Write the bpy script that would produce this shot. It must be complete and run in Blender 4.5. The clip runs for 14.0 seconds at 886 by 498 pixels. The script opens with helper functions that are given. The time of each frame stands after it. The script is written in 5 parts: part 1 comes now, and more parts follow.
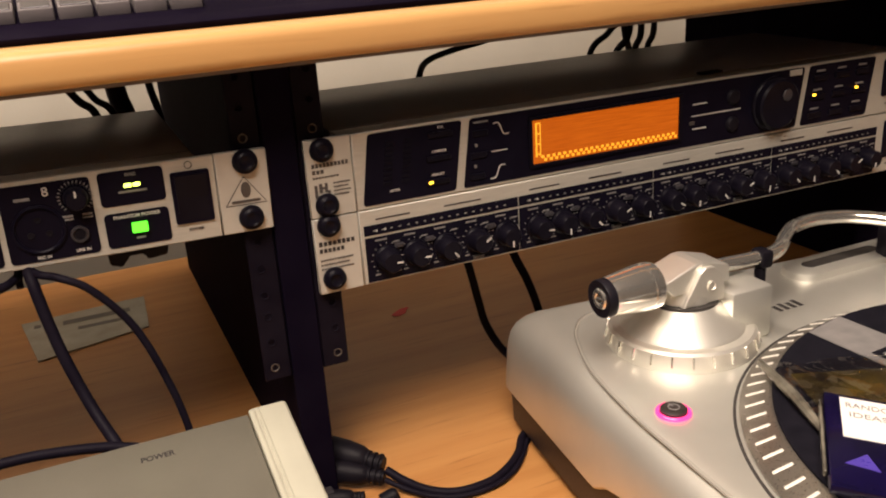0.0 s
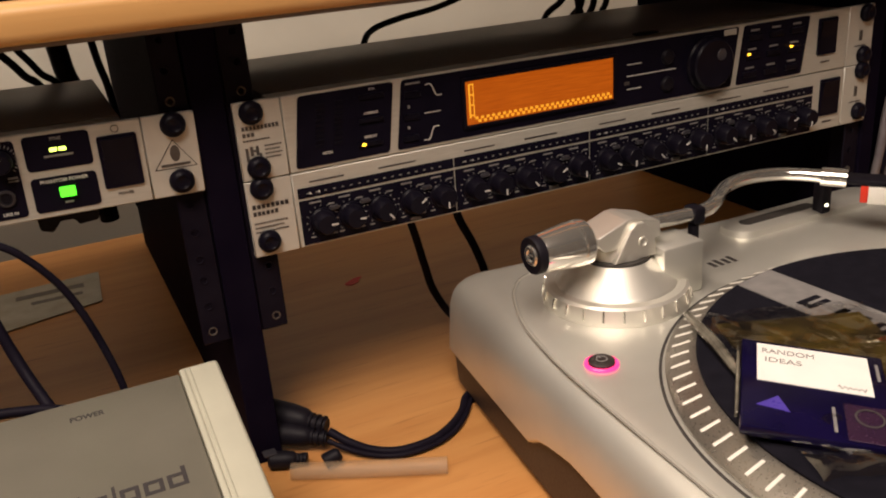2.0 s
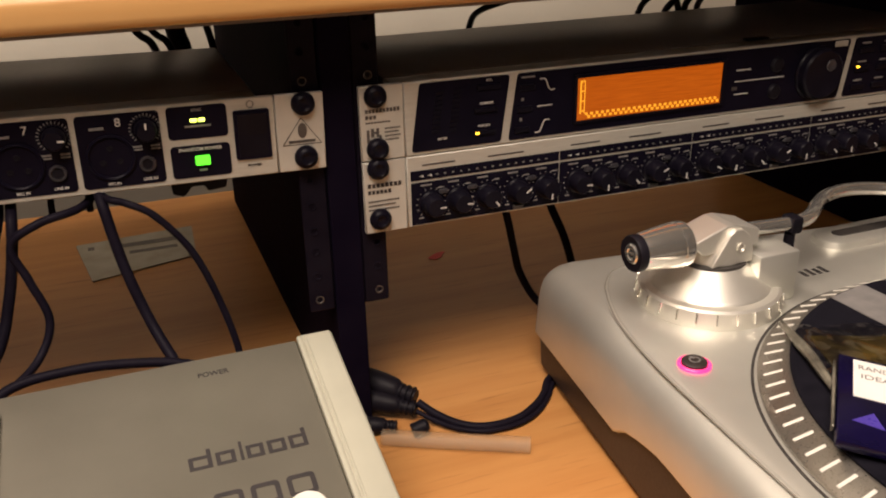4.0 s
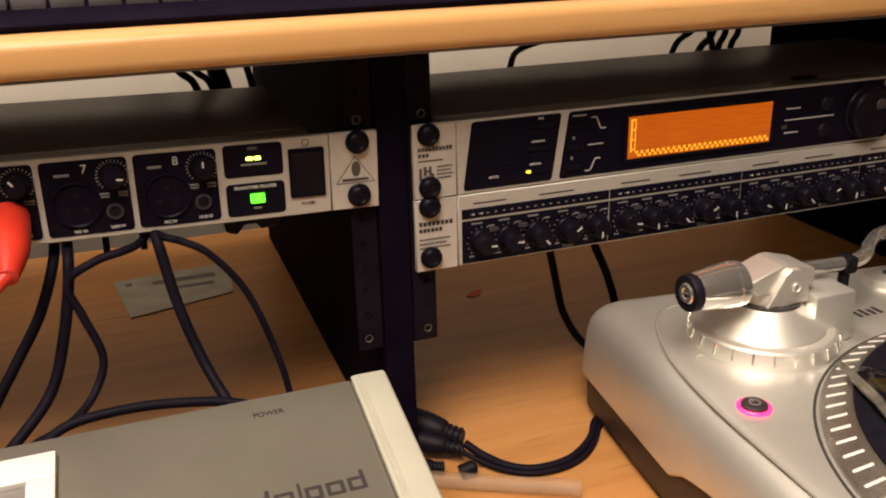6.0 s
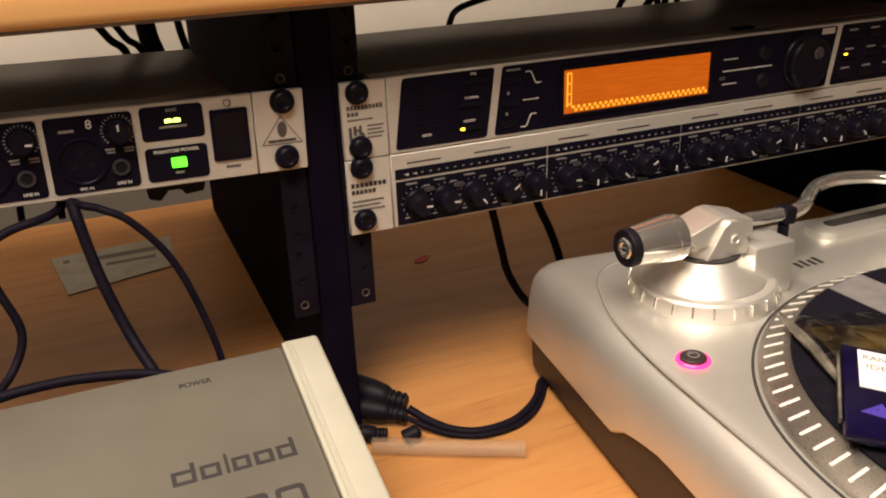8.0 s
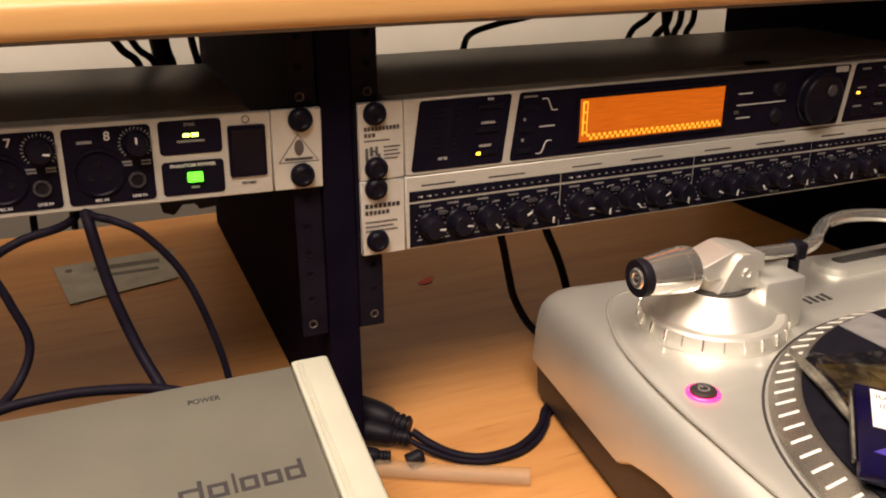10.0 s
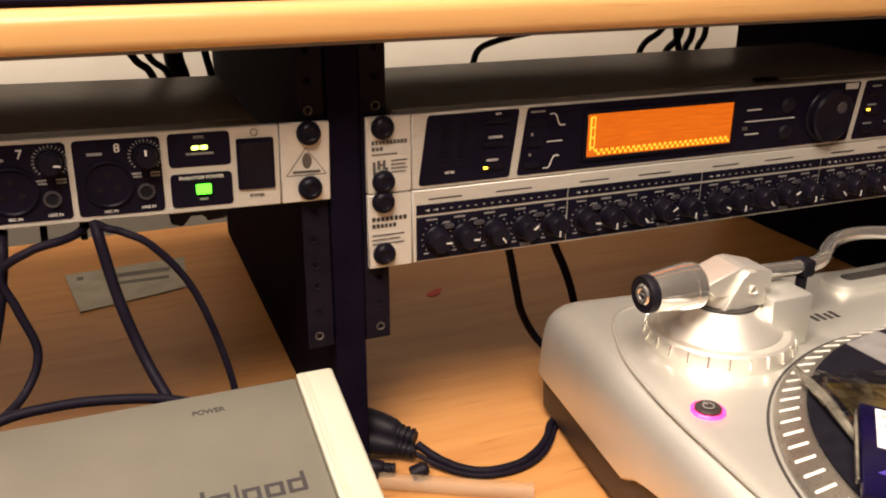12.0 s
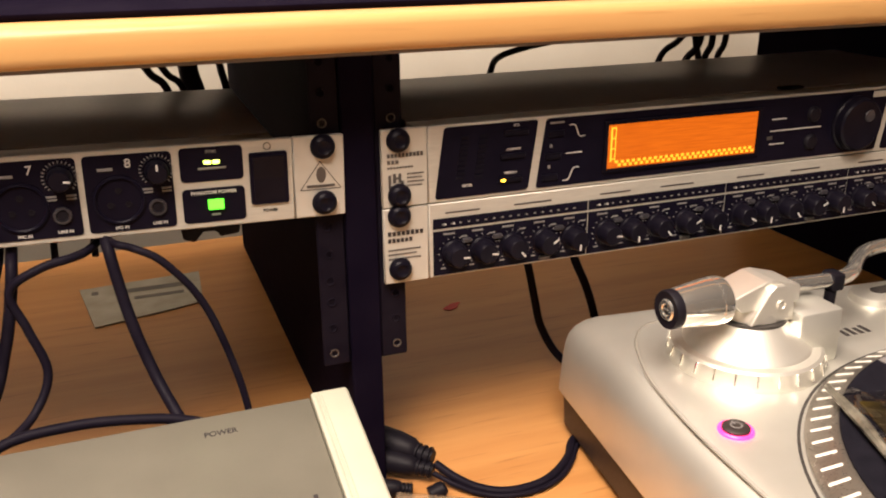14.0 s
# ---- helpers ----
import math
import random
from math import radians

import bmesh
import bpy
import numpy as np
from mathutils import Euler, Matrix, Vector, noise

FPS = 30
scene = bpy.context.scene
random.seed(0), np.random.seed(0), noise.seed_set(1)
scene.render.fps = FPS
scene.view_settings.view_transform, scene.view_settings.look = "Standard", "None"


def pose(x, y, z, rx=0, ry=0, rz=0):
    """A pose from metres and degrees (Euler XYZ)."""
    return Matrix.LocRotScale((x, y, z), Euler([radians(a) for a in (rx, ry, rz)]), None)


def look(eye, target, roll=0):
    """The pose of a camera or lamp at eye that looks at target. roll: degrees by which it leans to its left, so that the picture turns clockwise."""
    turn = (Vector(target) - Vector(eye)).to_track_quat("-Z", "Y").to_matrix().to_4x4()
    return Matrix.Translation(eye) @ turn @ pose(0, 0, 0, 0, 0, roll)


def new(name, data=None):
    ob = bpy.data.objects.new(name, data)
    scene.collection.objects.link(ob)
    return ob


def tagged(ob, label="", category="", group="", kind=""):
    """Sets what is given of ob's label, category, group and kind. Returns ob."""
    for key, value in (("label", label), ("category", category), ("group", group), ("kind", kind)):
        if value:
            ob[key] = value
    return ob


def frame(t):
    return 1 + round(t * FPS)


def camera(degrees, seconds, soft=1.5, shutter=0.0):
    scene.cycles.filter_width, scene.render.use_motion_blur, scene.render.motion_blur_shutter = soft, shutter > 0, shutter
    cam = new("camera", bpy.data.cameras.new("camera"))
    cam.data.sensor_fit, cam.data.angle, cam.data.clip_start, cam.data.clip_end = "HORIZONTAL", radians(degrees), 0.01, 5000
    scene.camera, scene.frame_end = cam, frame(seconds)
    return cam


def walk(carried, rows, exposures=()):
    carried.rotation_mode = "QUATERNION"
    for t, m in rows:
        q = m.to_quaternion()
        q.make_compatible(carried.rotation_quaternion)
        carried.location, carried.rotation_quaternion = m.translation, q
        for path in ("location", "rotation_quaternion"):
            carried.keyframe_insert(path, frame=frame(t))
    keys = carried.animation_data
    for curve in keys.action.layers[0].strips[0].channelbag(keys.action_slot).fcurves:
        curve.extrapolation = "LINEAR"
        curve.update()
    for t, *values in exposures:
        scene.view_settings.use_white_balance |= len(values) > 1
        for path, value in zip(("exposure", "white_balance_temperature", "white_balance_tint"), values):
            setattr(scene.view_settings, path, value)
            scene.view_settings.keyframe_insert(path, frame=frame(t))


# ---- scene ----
cam = camera(53.8, 14.0, soft=2.0)
PATH = [
    (0, (-0.113, -0.447, 0.322), (0.621, 1.284, -0.358), -3.8),
    (0.5, (-0.097, -0.458, 0.314), (0.647, 1.27, -0.363), -4.3),
    (1, (-0.08, -0.471, 0.304), (0.682, 1.25, -0.373), -5.1),
    (1.5, (-0.083, -0.472, 0.307), (0.694, 1.232, -0.396), -5.0),
    (2, (-0.093, -0.466, 0.311), (0.671, 1.235, -0.413), -4.5),
    (2.5, (-0.107, -0.461, 0.319), (0.635, 1.234, -0.44), -3.2),
    (3, (-0.115, -0.456, 0.324), (0.591, 1.241, -0.464), -2.0),
    (3.5, (-0.123, -0.456, 0.326), (0.547, 1.245, -0.484), -1.3),
    (4, (-0.127, -0.467, 0.331), (0.519, 1.253, -0.459), -1.3),
    (4.2, (-0.131, -0.474, 0.334), (0.514, 1.257, -0.432), -1.3),
    (6.3, (-0.145, -0.453, 0.33), (0.479, 1.309, -0.383), -1.5),
    (6.5, (-0.143, -0.452, 0.328), (0.491, 1.303, -0.393), -1.5),
    (7, (-0.136, -0.453, 0.324), (0.544, 1.27, -0.432), -1.9),
    (7.2, (-0.126, -0.454, 0.322), (0.557, 1.258, -0.454), -2.5),
    (9.3, (-0.13, -0.449, 0.32), (0.591, 1.253, -0.443), -1.1),
    (9.5, (-0.133, -0.448, 0.322), (0.589, 1.257, -0.435), -0.7),
    (10, (-0.135, -0.448, 0.322), (0.575, 1.273, -0.41), -0.1),
    (10.5, (-0.137, -0.447, 0.323), (0.57, 1.28, -0.396), 0.3),
    (11, (-0.138, -0.447, 0.324), (0.567, 1.283, -0.39), 0.4),
    (11.5, (-0.137, -0.448, 0.325), (0.565, 1.283, -0.39), 0.4),
    (12, (-0.132, -0.45, 0.325), (0.554, 1.288, -0.387), 0.2),
    (12.5, (-0.13, -0.449, 0.325), (0.555, 1.29, -0.385), 0.1),
    (13, (-0.127, -0.448, 0.323), (0.549, 1.299, -0.378), -0.1),
    (13.5, (-0.126, -0.444, 0.323), (0.544, 1.307, -0.373), -0.3),
    (14, (-0.128, -0.439, 0.323), (0.525, 1.321, -0.366), -0.5),
]
walk(cam, [(t, look(eye, target, roll)) for t, eye, target, roll in PATH],
     exposures=((0.0, 0.12), (1.0, 0.14), (1.5, -0.12), (2.0, -0.25), (3.0, -0.16), (4.2, -0.13), (6.5, 0.08), (9.5, 0.20), (11.0, 0.54), (14.0, 0.68)))

# ---- world and lights ----
world = bpy.data.worlds.new("room_air")
world.use_nodes = True
world.node_tree.nodes["Background"].inputs[0].default_value = (1.0, 0.72, 0.45, 1)
world.node_tree.nodes["Background"].inputs[1].default_value = 0.02
scene.world = world


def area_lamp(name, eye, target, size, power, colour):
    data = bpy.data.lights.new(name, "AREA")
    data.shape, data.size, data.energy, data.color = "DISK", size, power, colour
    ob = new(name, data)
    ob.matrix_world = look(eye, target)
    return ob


area_lamp("ceiling_lamp", (-0.36, -0.66, 1.28), (0.06, -0.20, 0.0), 0.80, 29.5, (1.0, 0.82, 0.70))
area_lamp("ceiling_lamp", (-0.55, 0.12, 1.68), (-0.10, 0.00, 0.0), 0.40, 17.0, (1.0, 0.82, 0.70))
# unseen light, added to brighten the right end of the back wall
area_lamp("added_wall_fill", (1.02, 0.40, 0.62), (0.40, 0.56, 0.12), 0.10, 0.22, (1.0, 0.80, 0.60))


# ---- materials ----
def node_material(name):
    m = bpy.data.materials.new(name)
    m.use_nodes = True
    return m, m.node_tree.nodes, m.node_tree.links, m.node_tree.nodes["Principled BSDF"]


def surface(name, c1, c2, rough=0.5, metal=0.0, scale=60.0, bump=0.1, bump_scale=400.0, rough_var=0.1, stretch=(1, 1, 1), coat=0.0, spec=0.5):
    """Two colours mixed by a broad and a fine noise, with fine relief and uneven gloss."""
    m, nodes, links, bsdf = node_material(name)
    coord = nodes.new("ShaderNodeTexCoord")
    mapping = nodes.new("ShaderNodeMapping")
    mapping.inputs["Scale"].default_value = stretch
    links.new(coord.outputs["Object"], mapping.inputs["Vector"])
    broad, fine = nodes.new("ShaderNodeTexNoise"), nodes.new("ShaderNodeTexNoise")
    broad.inputs["Scale"].default_value, broad.inputs["Detail"].default_value = scale, 5
    fine.inputs["Scale"].default_value, fine.inputs["Detail"].default_value = bump_scale, 3
    mix = nodes.new("ShaderNodeMix")
    mix.data_type = "RGBA"
    mix.inputs["A"].default_value, mix.inputs["B"].default_value = (*c1, 1), (*c2, 1)
    ramp = nodes.new("ShaderNodeMapRange")
    ramp.inputs["From Min"].default_value, ramp.inputs["From Max"].default_value = 0.3, 0.7
    links.new(mapping.outputs[0], broad.inputs["Vector"])
    links.new(mapping.outputs[0], fine.inputs["Vector"])
    links.new(broad.outputs[0], ramp.inputs["Value"])
    links.new(ramp.outputs[0], mix.inputs["Factor"])
    links.new(mix.outputs["Result"], bsdf.inputs["Base Color"])
    gloss = nodes.new("ShaderNodeMapRange")
    gloss.inputs["To Min"].default_value, gloss.inputs["To Max"].default_value = max(0.03, rough - rough_var), min(1, rough + rough_var)
    links.new(fine.outputs[0], gloss.inputs["Value"])
    links.new(gloss.outputs[0], bsdf.inputs["Roughness"])
    relief = nodes.new("ShaderNodeBump")
    relief.inputs["Strength"].default_value, relief.inputs["Distance"].default_value = bump, 0.0006
    links.new(fine.outputs[0], relief.inputs["Height"])
    links.new(relief.outputs[0], bsdf.inputs["Normal"])
    bsdf.inputs["Metallic"].default_value = metal
    bsdf.inputs["Coat Weight"].default_value = coat
    bsdf.inputs["Specular IOR Level"].default_value = spec
    return m


def beech(name, c1, c2, c3, rough=0.35):
    """Beech laminate: long soft grain bands along x and short darker flecks."""
    m, nodes, links, bsdf = node_material(name)
    coord = nodes.new("ShaderNodeTexCoord")

    def noise_at(sx, sy, sz, scale, detail):
        mp, n = nodes.new("ShaderNodeMapping"), nodes.new("ShaderNodeTexNoise")
        mp.inputs["Scale"].default_value = (sx, sy, sz)
        mp.inputs["Rotation"].default_value = (0, 0, radians(-8))
        n.inputs["Scale"].default_value, n.inputs["Detail"].default_value = scale, detail
        links.new(coord.outputs["Object"], mp.inputs["Vector"])
        links.new(mp.outputs[0], n.inputs["Vector"])
        return n

    def mixed(a, b, factor_node, lo, hi):
        mx, rg = nodes.new("ShaderNodeMix"), nodes.new("ShaderNodeMapRange")
        mx.data_type = "RGBA"
        rg.inputs["From Min"].default_value, rg.inputs["From Max"].default_value = lo, hi
        links.new(factor_node.outputs[0], rg.inputs["Value"])
        links.new(rg.outputs[0], mx.inputs["Factor"])
        for value, slot in ((a, "A"), (b, "B")):
            if isinstance(value, tuple):
                mx.inputs[slot].default_value = (*value, 1)
            else:
                links.new(value.outputs["Result"], mx.inputs[slot])
        return mx

    bands = noise_at(1.2, 14, 14, 4.0, 6)
    fleck = noise_at(6, 90, 90, 3.0, 2)
    one = mixed(c1, c2, bands, 0.35, 0.68)
    two = mixed(one, c3, fleck, 0.60, 0.80)
    links.new(two.outputs["Result"], bsdf.inputs["Base Color"])
    relief = nodes.new("ShaderNodeBump")
    relief.inputs["Strength"].default_value, relief.inputs["Distance"].default_value = 0.12, 0.0005
    links.new(fleck.outputs[0], relief.inputs["Height"])
    links.new(relief.outputs[0], bsdf.inputs["Normal"])
    bsdf.inputs["Roughness"].default_value = rough
    bsdf.inputs["Specular IOR Level"].default_value = 0.3
    return m


def glowing(name, colour, strength, base=(0.02, 0.02, 0.02)):
    m, nodes, links, bsdf = node_material(name)
    bsdf.inputs["Base Color"].default_value = (*base, 1)
    bsdf.inputs["Emission Color"].default_value = (*colour, 1)
    bsdf.inputs["Emission Strength"].default_value = strength
    bsdf.inputs["Roughness"].default_value = 0.3
    return m


WOOD = beech("beech_laminate", (0.60, 0.296, 0.098), (0.51, 0.230, 0.070), (0.38, 0.156, 0.047), 0.42)
EDGE = beech("beech_edge_band", (0.60, 0.355, 0.14), (0.56, 0.32, 0.12), (0.49, 0.27, 0.10), 0.32)
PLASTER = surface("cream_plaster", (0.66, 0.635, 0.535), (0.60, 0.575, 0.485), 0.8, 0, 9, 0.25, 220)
# for surfaces out of view: colour kept dark to cut bounced fill light
LOW_BOUNCE = surface("low_bounce_dim_brown", (0.13, 0.10, 0.075), (0.11, 0.085, 0.06), 0.85, 0, 9, 0.25, 220)
BLACK_PANEL = surface("black_laminate", (0.0050, 0.0034, 0.0095), (0.0080, 0.0058, 0.0130), 0.7, 0, 30, 0.15, 500, spec=0.01)
BLACK_STEEL = surface("black_powder_steel", (0.0060, 0.0045, 0.0095), (0.0100, 0.0080, 0.0140), 0.55, 0.0, 80, 0.2, 900, spec=0.06)
CHASSIS = surface("grey_steel_cover", (0.37, 0.355, 0.39), (0.315, 0.302, 0.335), 0.34, 0.0, 14, 0.0, 120, 0.05, (2, 1, 1), spec=0.9)
LIP = surface("grey_steel_lip", (0.12, 0.112, 0.108), (0.085, 0.080, 0.076), 0.42, 0.5, 40, 0.08, 500)
FRONT_LIP = surface("grey_brown_steel_lip", (0.42, 0.39, 0.35), (0.36, 0.335, 0.30), 0.38, 0.2, 40, 0.03, 500, spec=0.8)
PLATE = surface("brushed_silver_plate", (0.545, 0.53, 0.465), (0.485, 0.47, 0.415), 0.45, 0.25, 90, 0.06, 900, 0.08, (1, 1, 8))
EAR = surface("silver_ear", (0.565, 0.55, 0.485), (0.505, 0.49, 0.435), 0.45, 0.2, 70, 0.06, 900)
GLOSS_BLACK = surface("black_panel_print", (0.0055, 0.0045, 0.0105), (0.0085, 0.0070, 0.0150), 0.32, 0, 50, 0.03, 700, spec=0.05)
KNOB = surface("black_knob_plastic", (0.0050, 0.0042, 0.0085), (0.0080, 0.0068, 0.0120), 0.34, 0, 90, 0.08, 900, spec=0.09)
RUBBER = surface("black_rubber", (0.0065, 0.0055, 0.0090), (0.011, 0.0095, 0.0140), 0.5, 0, 120, 0.2, 900, spec=0.14)
CABLE = surface("black_cable_sheath", (0.0065, 0.0048, 0.0105), (0.0110, 0.0090, 0.0160), 0.55, 0, 90, 0.1, 700, spec=0.08)
GREY_CABLE = surface("grey_cable_sheath", (0.14, 0.12, 0.13), (0.20, 0.18, 0.18), 0.5, 0, 90, 0.1, 700)
WHITE_INK = surface("white_print", (0.62, 0.60, 0.56), (0.55, 0.53, 0.50), 0.6, 0, 200, 0.0, 700)
DIM_INK = surface("grey_print", (0.24, 0.23, 0.22), (0.19, 0.18, 0.18), 0.6, 0, 200, 0.0, 700)
DARK_INK = surface("dark_print", (0.016, 0.013, 0.014), (0.025, 0.02, 0.02), 0.6, 0, 200, 0.0, 700)
SILVER = surface("silver_paint", (0.78, 0.775, 0.705), (0.725, 0.72, 0.65), 0.44, 0.72, 30, 0.05, 1500, 0.04)
SATIN = surface("satin_cast_metal", (0.88, 0.86, 0.775), (0.82, 0.80, 0.72), 0.42, 0.75, 50, 0.02, 900, 0.03)
CHROME = surface("polished_chrome", (0.94, 0.925, 0.86), (0.89, 0.875, 0.81), 0.14, 0.90, 60, 0.02, 700, 0.04)
DARK_BASE = surface("dark_brown_base_plastic", (0.026, 0.018, 0.017), (0.036, 0.026, 0.023), 0.5, 0, 40, 0.15, 600)
FELT = surface("black_felt", (0.0055, 0.0053, 0.0090), (0.0095, 0.0088, 0.0140), 0.9, 0, 120, 0.5, 1400, spec=0.1)
FELT_BAND = surface("grey_felt_band", (0.22, 0.21, 0.20), (0.17, 0.165, 0.16), 0.85, 0, 120, 0.4, 1400)
PLATTER = surface("dark_platter_rim", (0.30, 0.28, 0.24), (0.24, 0.22, 0.19), 0.30, 0.75, 30, 0.05, 900)
STROBE = surface("pale_strobe_mark", (0.82, 0.80, 0.72), (0.76, 0.74, 0.66), 0.4, 0.1, 80, 0.0, 800)
GROOVE = surface("dark_groove", (0.03, 0.027, 0.025), (0.05, 0.045, 0.04), 0.6, 0, 80, 0.1, 800)
CREAM = surface("cream_end_cap", (0.47, 0.465, 0.37), (0.43, 0.425, 0.34), 0.36, 0, 40, 0.06, 900)
TAUPE = surface("taupe_metallic_panel", (0.200, 0.190, 0.151), (0.172, 0.163, 0.129), 0.40, 0.35, 24, 0.05, 1200)
WHITE_PLASTIC = surface("white_plastic", (0.80, 0.78, 0.70), (0.74, 0.72, 0.65), 0.4, 0, 60, 0.04, 700)
SCREEN_GREY = surface("grey_screen_glass", (0.22, 0.21, 0.19), (0.18, 0.17, 0.155), 0.15, 0, 60, 0.02, 700)
ALU_LABEL = surface("worn_aluminium_label", (0.40, 0.39, 0.34), (0.30, 0.28, 0.22), 0.42, 0.35, 45, 0.2, 500)
MILKY = surface("milky_plastic_tube", (0.56, 0.43, 0.29), (0.49, 0.37, 0.25), 0.45, 0, 40, 0.08, 500)
def see_through(m, share):
    """Let part of the light pass straight through a material."""
    nodes, links = m.node_tree.nodes, m.node_tree.links
    clear, mix = nodes.new("ShaderNodeBsdfTransparent"), nodes.new("ShaderNodeMixShader")
    mix.inputs[0].default_value = share
    links.new(nodes["Principled BSDF"].outputs[0], mix.inputs[1])
    links.new(clear.outputs[0], mix.inputs[2])
    links.new(mix.outputs[0], nodes["Material Output"].inputs["Surface"])
    return m


see_through(MILKY, 0.72)
TISSUE = surface("white_tissue", (0.75, 0.72, 0.68), (0.68, 0.65, 0.60), 0.9, 0, 60, 0.3, 500)
RED_PLASTIC = surface("red_plastic", (0.72, 0.045, 0.020), (0.62, 0.035, 0.018), 0.4, 0, 60, 0.08, 600)
RED_MARK = surface("red_smear", (0.80, 0.03, 0.03), (0.66, 0.03, 0.03), 0.6, 0, 60, 0.08, 600)
DISC_BLUE = surface("dark_blue_disc_shell", (0.0030, 0.0022, 0.0150), (0.0060, 0.0035, 0.0320), 0.22, 0, 40, 0.02, 600, 0.05, (1, 1, 1), 0.08, spec=0.25)
DISC_WINDOW = surface("violet_brown_disc_shutter", (0.050, 0.020, 0.050), (0.032, 0.014, 0.042), 0.25, 0.3, 60, 0.02, 600)
PAPER = surface("white_paper_label", (0.86, 0.85, 0.80), (0.80, 0.79, 0.75), 0.7, 0, 60, 0.04, 600)
KEYCAP = surface("dark_grey_keycap", (0.030, 0.028, 0.034), (0.045, 0.042, 0.048), 0.4, 0, 60, 0.1, 700)
KEY_EDGE = surface("pale_key_rim", (0.15, 0.13, 0.135), (0.11, 0.10, 0.10), 0.5, 0, 60, 0.1, 700)
BACKING = surface("grey_backing", (0.20, 0.185, 0.18), (0.165, 0.152, 0.15), 0.7, 0, 30, 0.1, 500, spec=0.2)
CARPET = surface("brown_carpet", (0.09, 0.06, 0.045), (0.13, 0.09, 0.06), 0.95, 0, 30, 0.5, 500)
SEAM = surface("grey_engraved_line", (0.30, 0.28, 0.24), (0.25, 0.235, 0.20), 0.6, 0, 80, 0.0, 800)
PEN_INK = surface("faint_pen_ink", (0.14, 0.13, 0.13), (0.28, 0.27, 0.25), 0.6, 0, 500, 0.0, 700)
ARROW = surface("violet_arrow_print", (0.085, 0.055, 0.40), (0.065, 0.042, 0.32), 0.3, 0, 80, 0.0, 600)
FILM_EDGE = surface("pale_rolled_film", (0.30, 0.28, 0.22), (0.06, 0.055, 0.045), 0.16, 0.3, 70, 0.2, 300)
LED_GREEN = glowing("green_lamp", (0.12, 1.0, 0.03), 2.0, (0.03, 0.25, 0.02))
LED_LIME = glowing("lime_led", (0.80, 1.0, 0.12), 5.0)
LED_AMBER = glowing("amber_led", (1.0, 0.52, 0.03), 5.0)
LED_PINK = glowing("pink_ring_lamp", (1.0, 0.04, 0.20), 2.2, (0.4, 0.02, 0.1))
LED_WHITE = glowing("warm_white_led", (1.0, 0.92, 0.62), 5.0)
LCD_LINE = glowing("bright_amber_pixels", (1.0, 0.40, 0.02), 1.25)


def lcd_glass():
    """Backlit amber display: brighter to one end, faint streaks."""
    m, nodes, links, bsdf = node_material("amber_backlit_display")
    coord, mp, n = nodes.new("ShaderNodeTexCoord"), nodes.new("ShaderNodeMapping"), nodes.new("ShaderNodeTexNoise")
    mp.inputs["Scale"].default_value = (8, 1, 160)
    n.inputs["Scale"].default_value = 6
    rg, mx = nodes.new("ShaderNodeMapRange"), nodes.new("ShaderNodeMix")
    mx.data_type = "RGBA"
    mx.inputs["A"].default_value, mx.inputs["B"].default_value = (0.62, 0.100, 0.003, 1), (0.78, 0.145, 0.006, 1)
    rg.inputs["From Min"].default_value, rg.inputs["From Max"].default_value = 0.35, 0.65
    links.new(coord.outputs["Object"], mp.inputs["Vector"])
    links.new(mp.outputs[0], n.inputs["Vector"])
    links.new(n.outputs[0], rg.inputs["Value"])
    links.new(rg.outputs[0], mx.inputs["Factor"])
    links.new(mx.outputs["Result"], bsdf.inputs["Emission Color"])
    bsdf.inputs["Emission Strength"].default_value = 0.68
    bsdf.inputs["Base Color"].default_value = (0.10, 0.03, 0.005, 1)
    bsdf.inputs["Roughness"].default_value = 0.25
    return m


def cellophane():
    """Clear crinkled film: mostly see-through, with sharp glints."""
    m, nodes, links, bsdf = node_material("crinkled_clear_film")
    coord, v, n = nodes.new("ShaderNodeTexCoord"), nodes.new("ShaderNodeTexVoronoi"), nodes.new("ShaderNodeTexNoise")
    v.inputs["Scale"].default_value, n.inputs["Scale"].default_value = 34, 100
    relief, fine = nodes.new("ShaderNodeBump"), nodes.new("ShaderNodeBump")
    relief.inputs["Strength"].default_value, relief.inputs["Distance"].default_value = 0.8, 0.004
    fine.inputs["Strength"].default_value, fine.inputs["Distance"].default_value = 0.5, 0.001
    links.new(coord.outputs["Object"], v.inputs["Vector"])
    links.new(coord.outputs["Object"], n.inputs["Vector"])
    links.new(v.outputs["Distance"], relief.inputs["Height"])
    links.new(n.outputs[0], fine.inputs["Height"])
    links.new(relief.outputs[0], fine.inputs["Normal"])
    links.new(fine.outputs[0], bsdf.inputs["Normal"])
    bsdf.inputs["Base Color"].default_value = (0.85, 0.82, 0.75, 1)
    bsdf.inputs["Roughness"].default_value = 0.08
    bsdf.inputs["Metallic"].default_value = 1.0
    clear, mix = nodes.new("ShaderNodeBsdfTransparent"), nodes.new("ShaderNodeMixShader")
    mix.inputs[0].default_value = 0.26
    links.new(clear.outputs[0], mix.inputs[1])
    links.new(bsdf.outputs[0], mix.inputs[2])
    links.new(mix.outputs[0], nodes["Material Output"].inputs["Surface"])
    return m


PRINT_CARD = surface("dark_yellow_printed_card", (0.004, 0.004, 0.006), (0.11, 0.075, 0.012), 0.35, 0, 55, 0.05, 300)
LCD = lcd_glass()
FILM = cellophane()


# ---- building helpers ----
def thing(name, at, label, category, group="", kind=""):
    ob = new(name)
    ob.empty_display_size = 0.02
    ob.location = at
    return tagged(ob, label, category, group, kind)


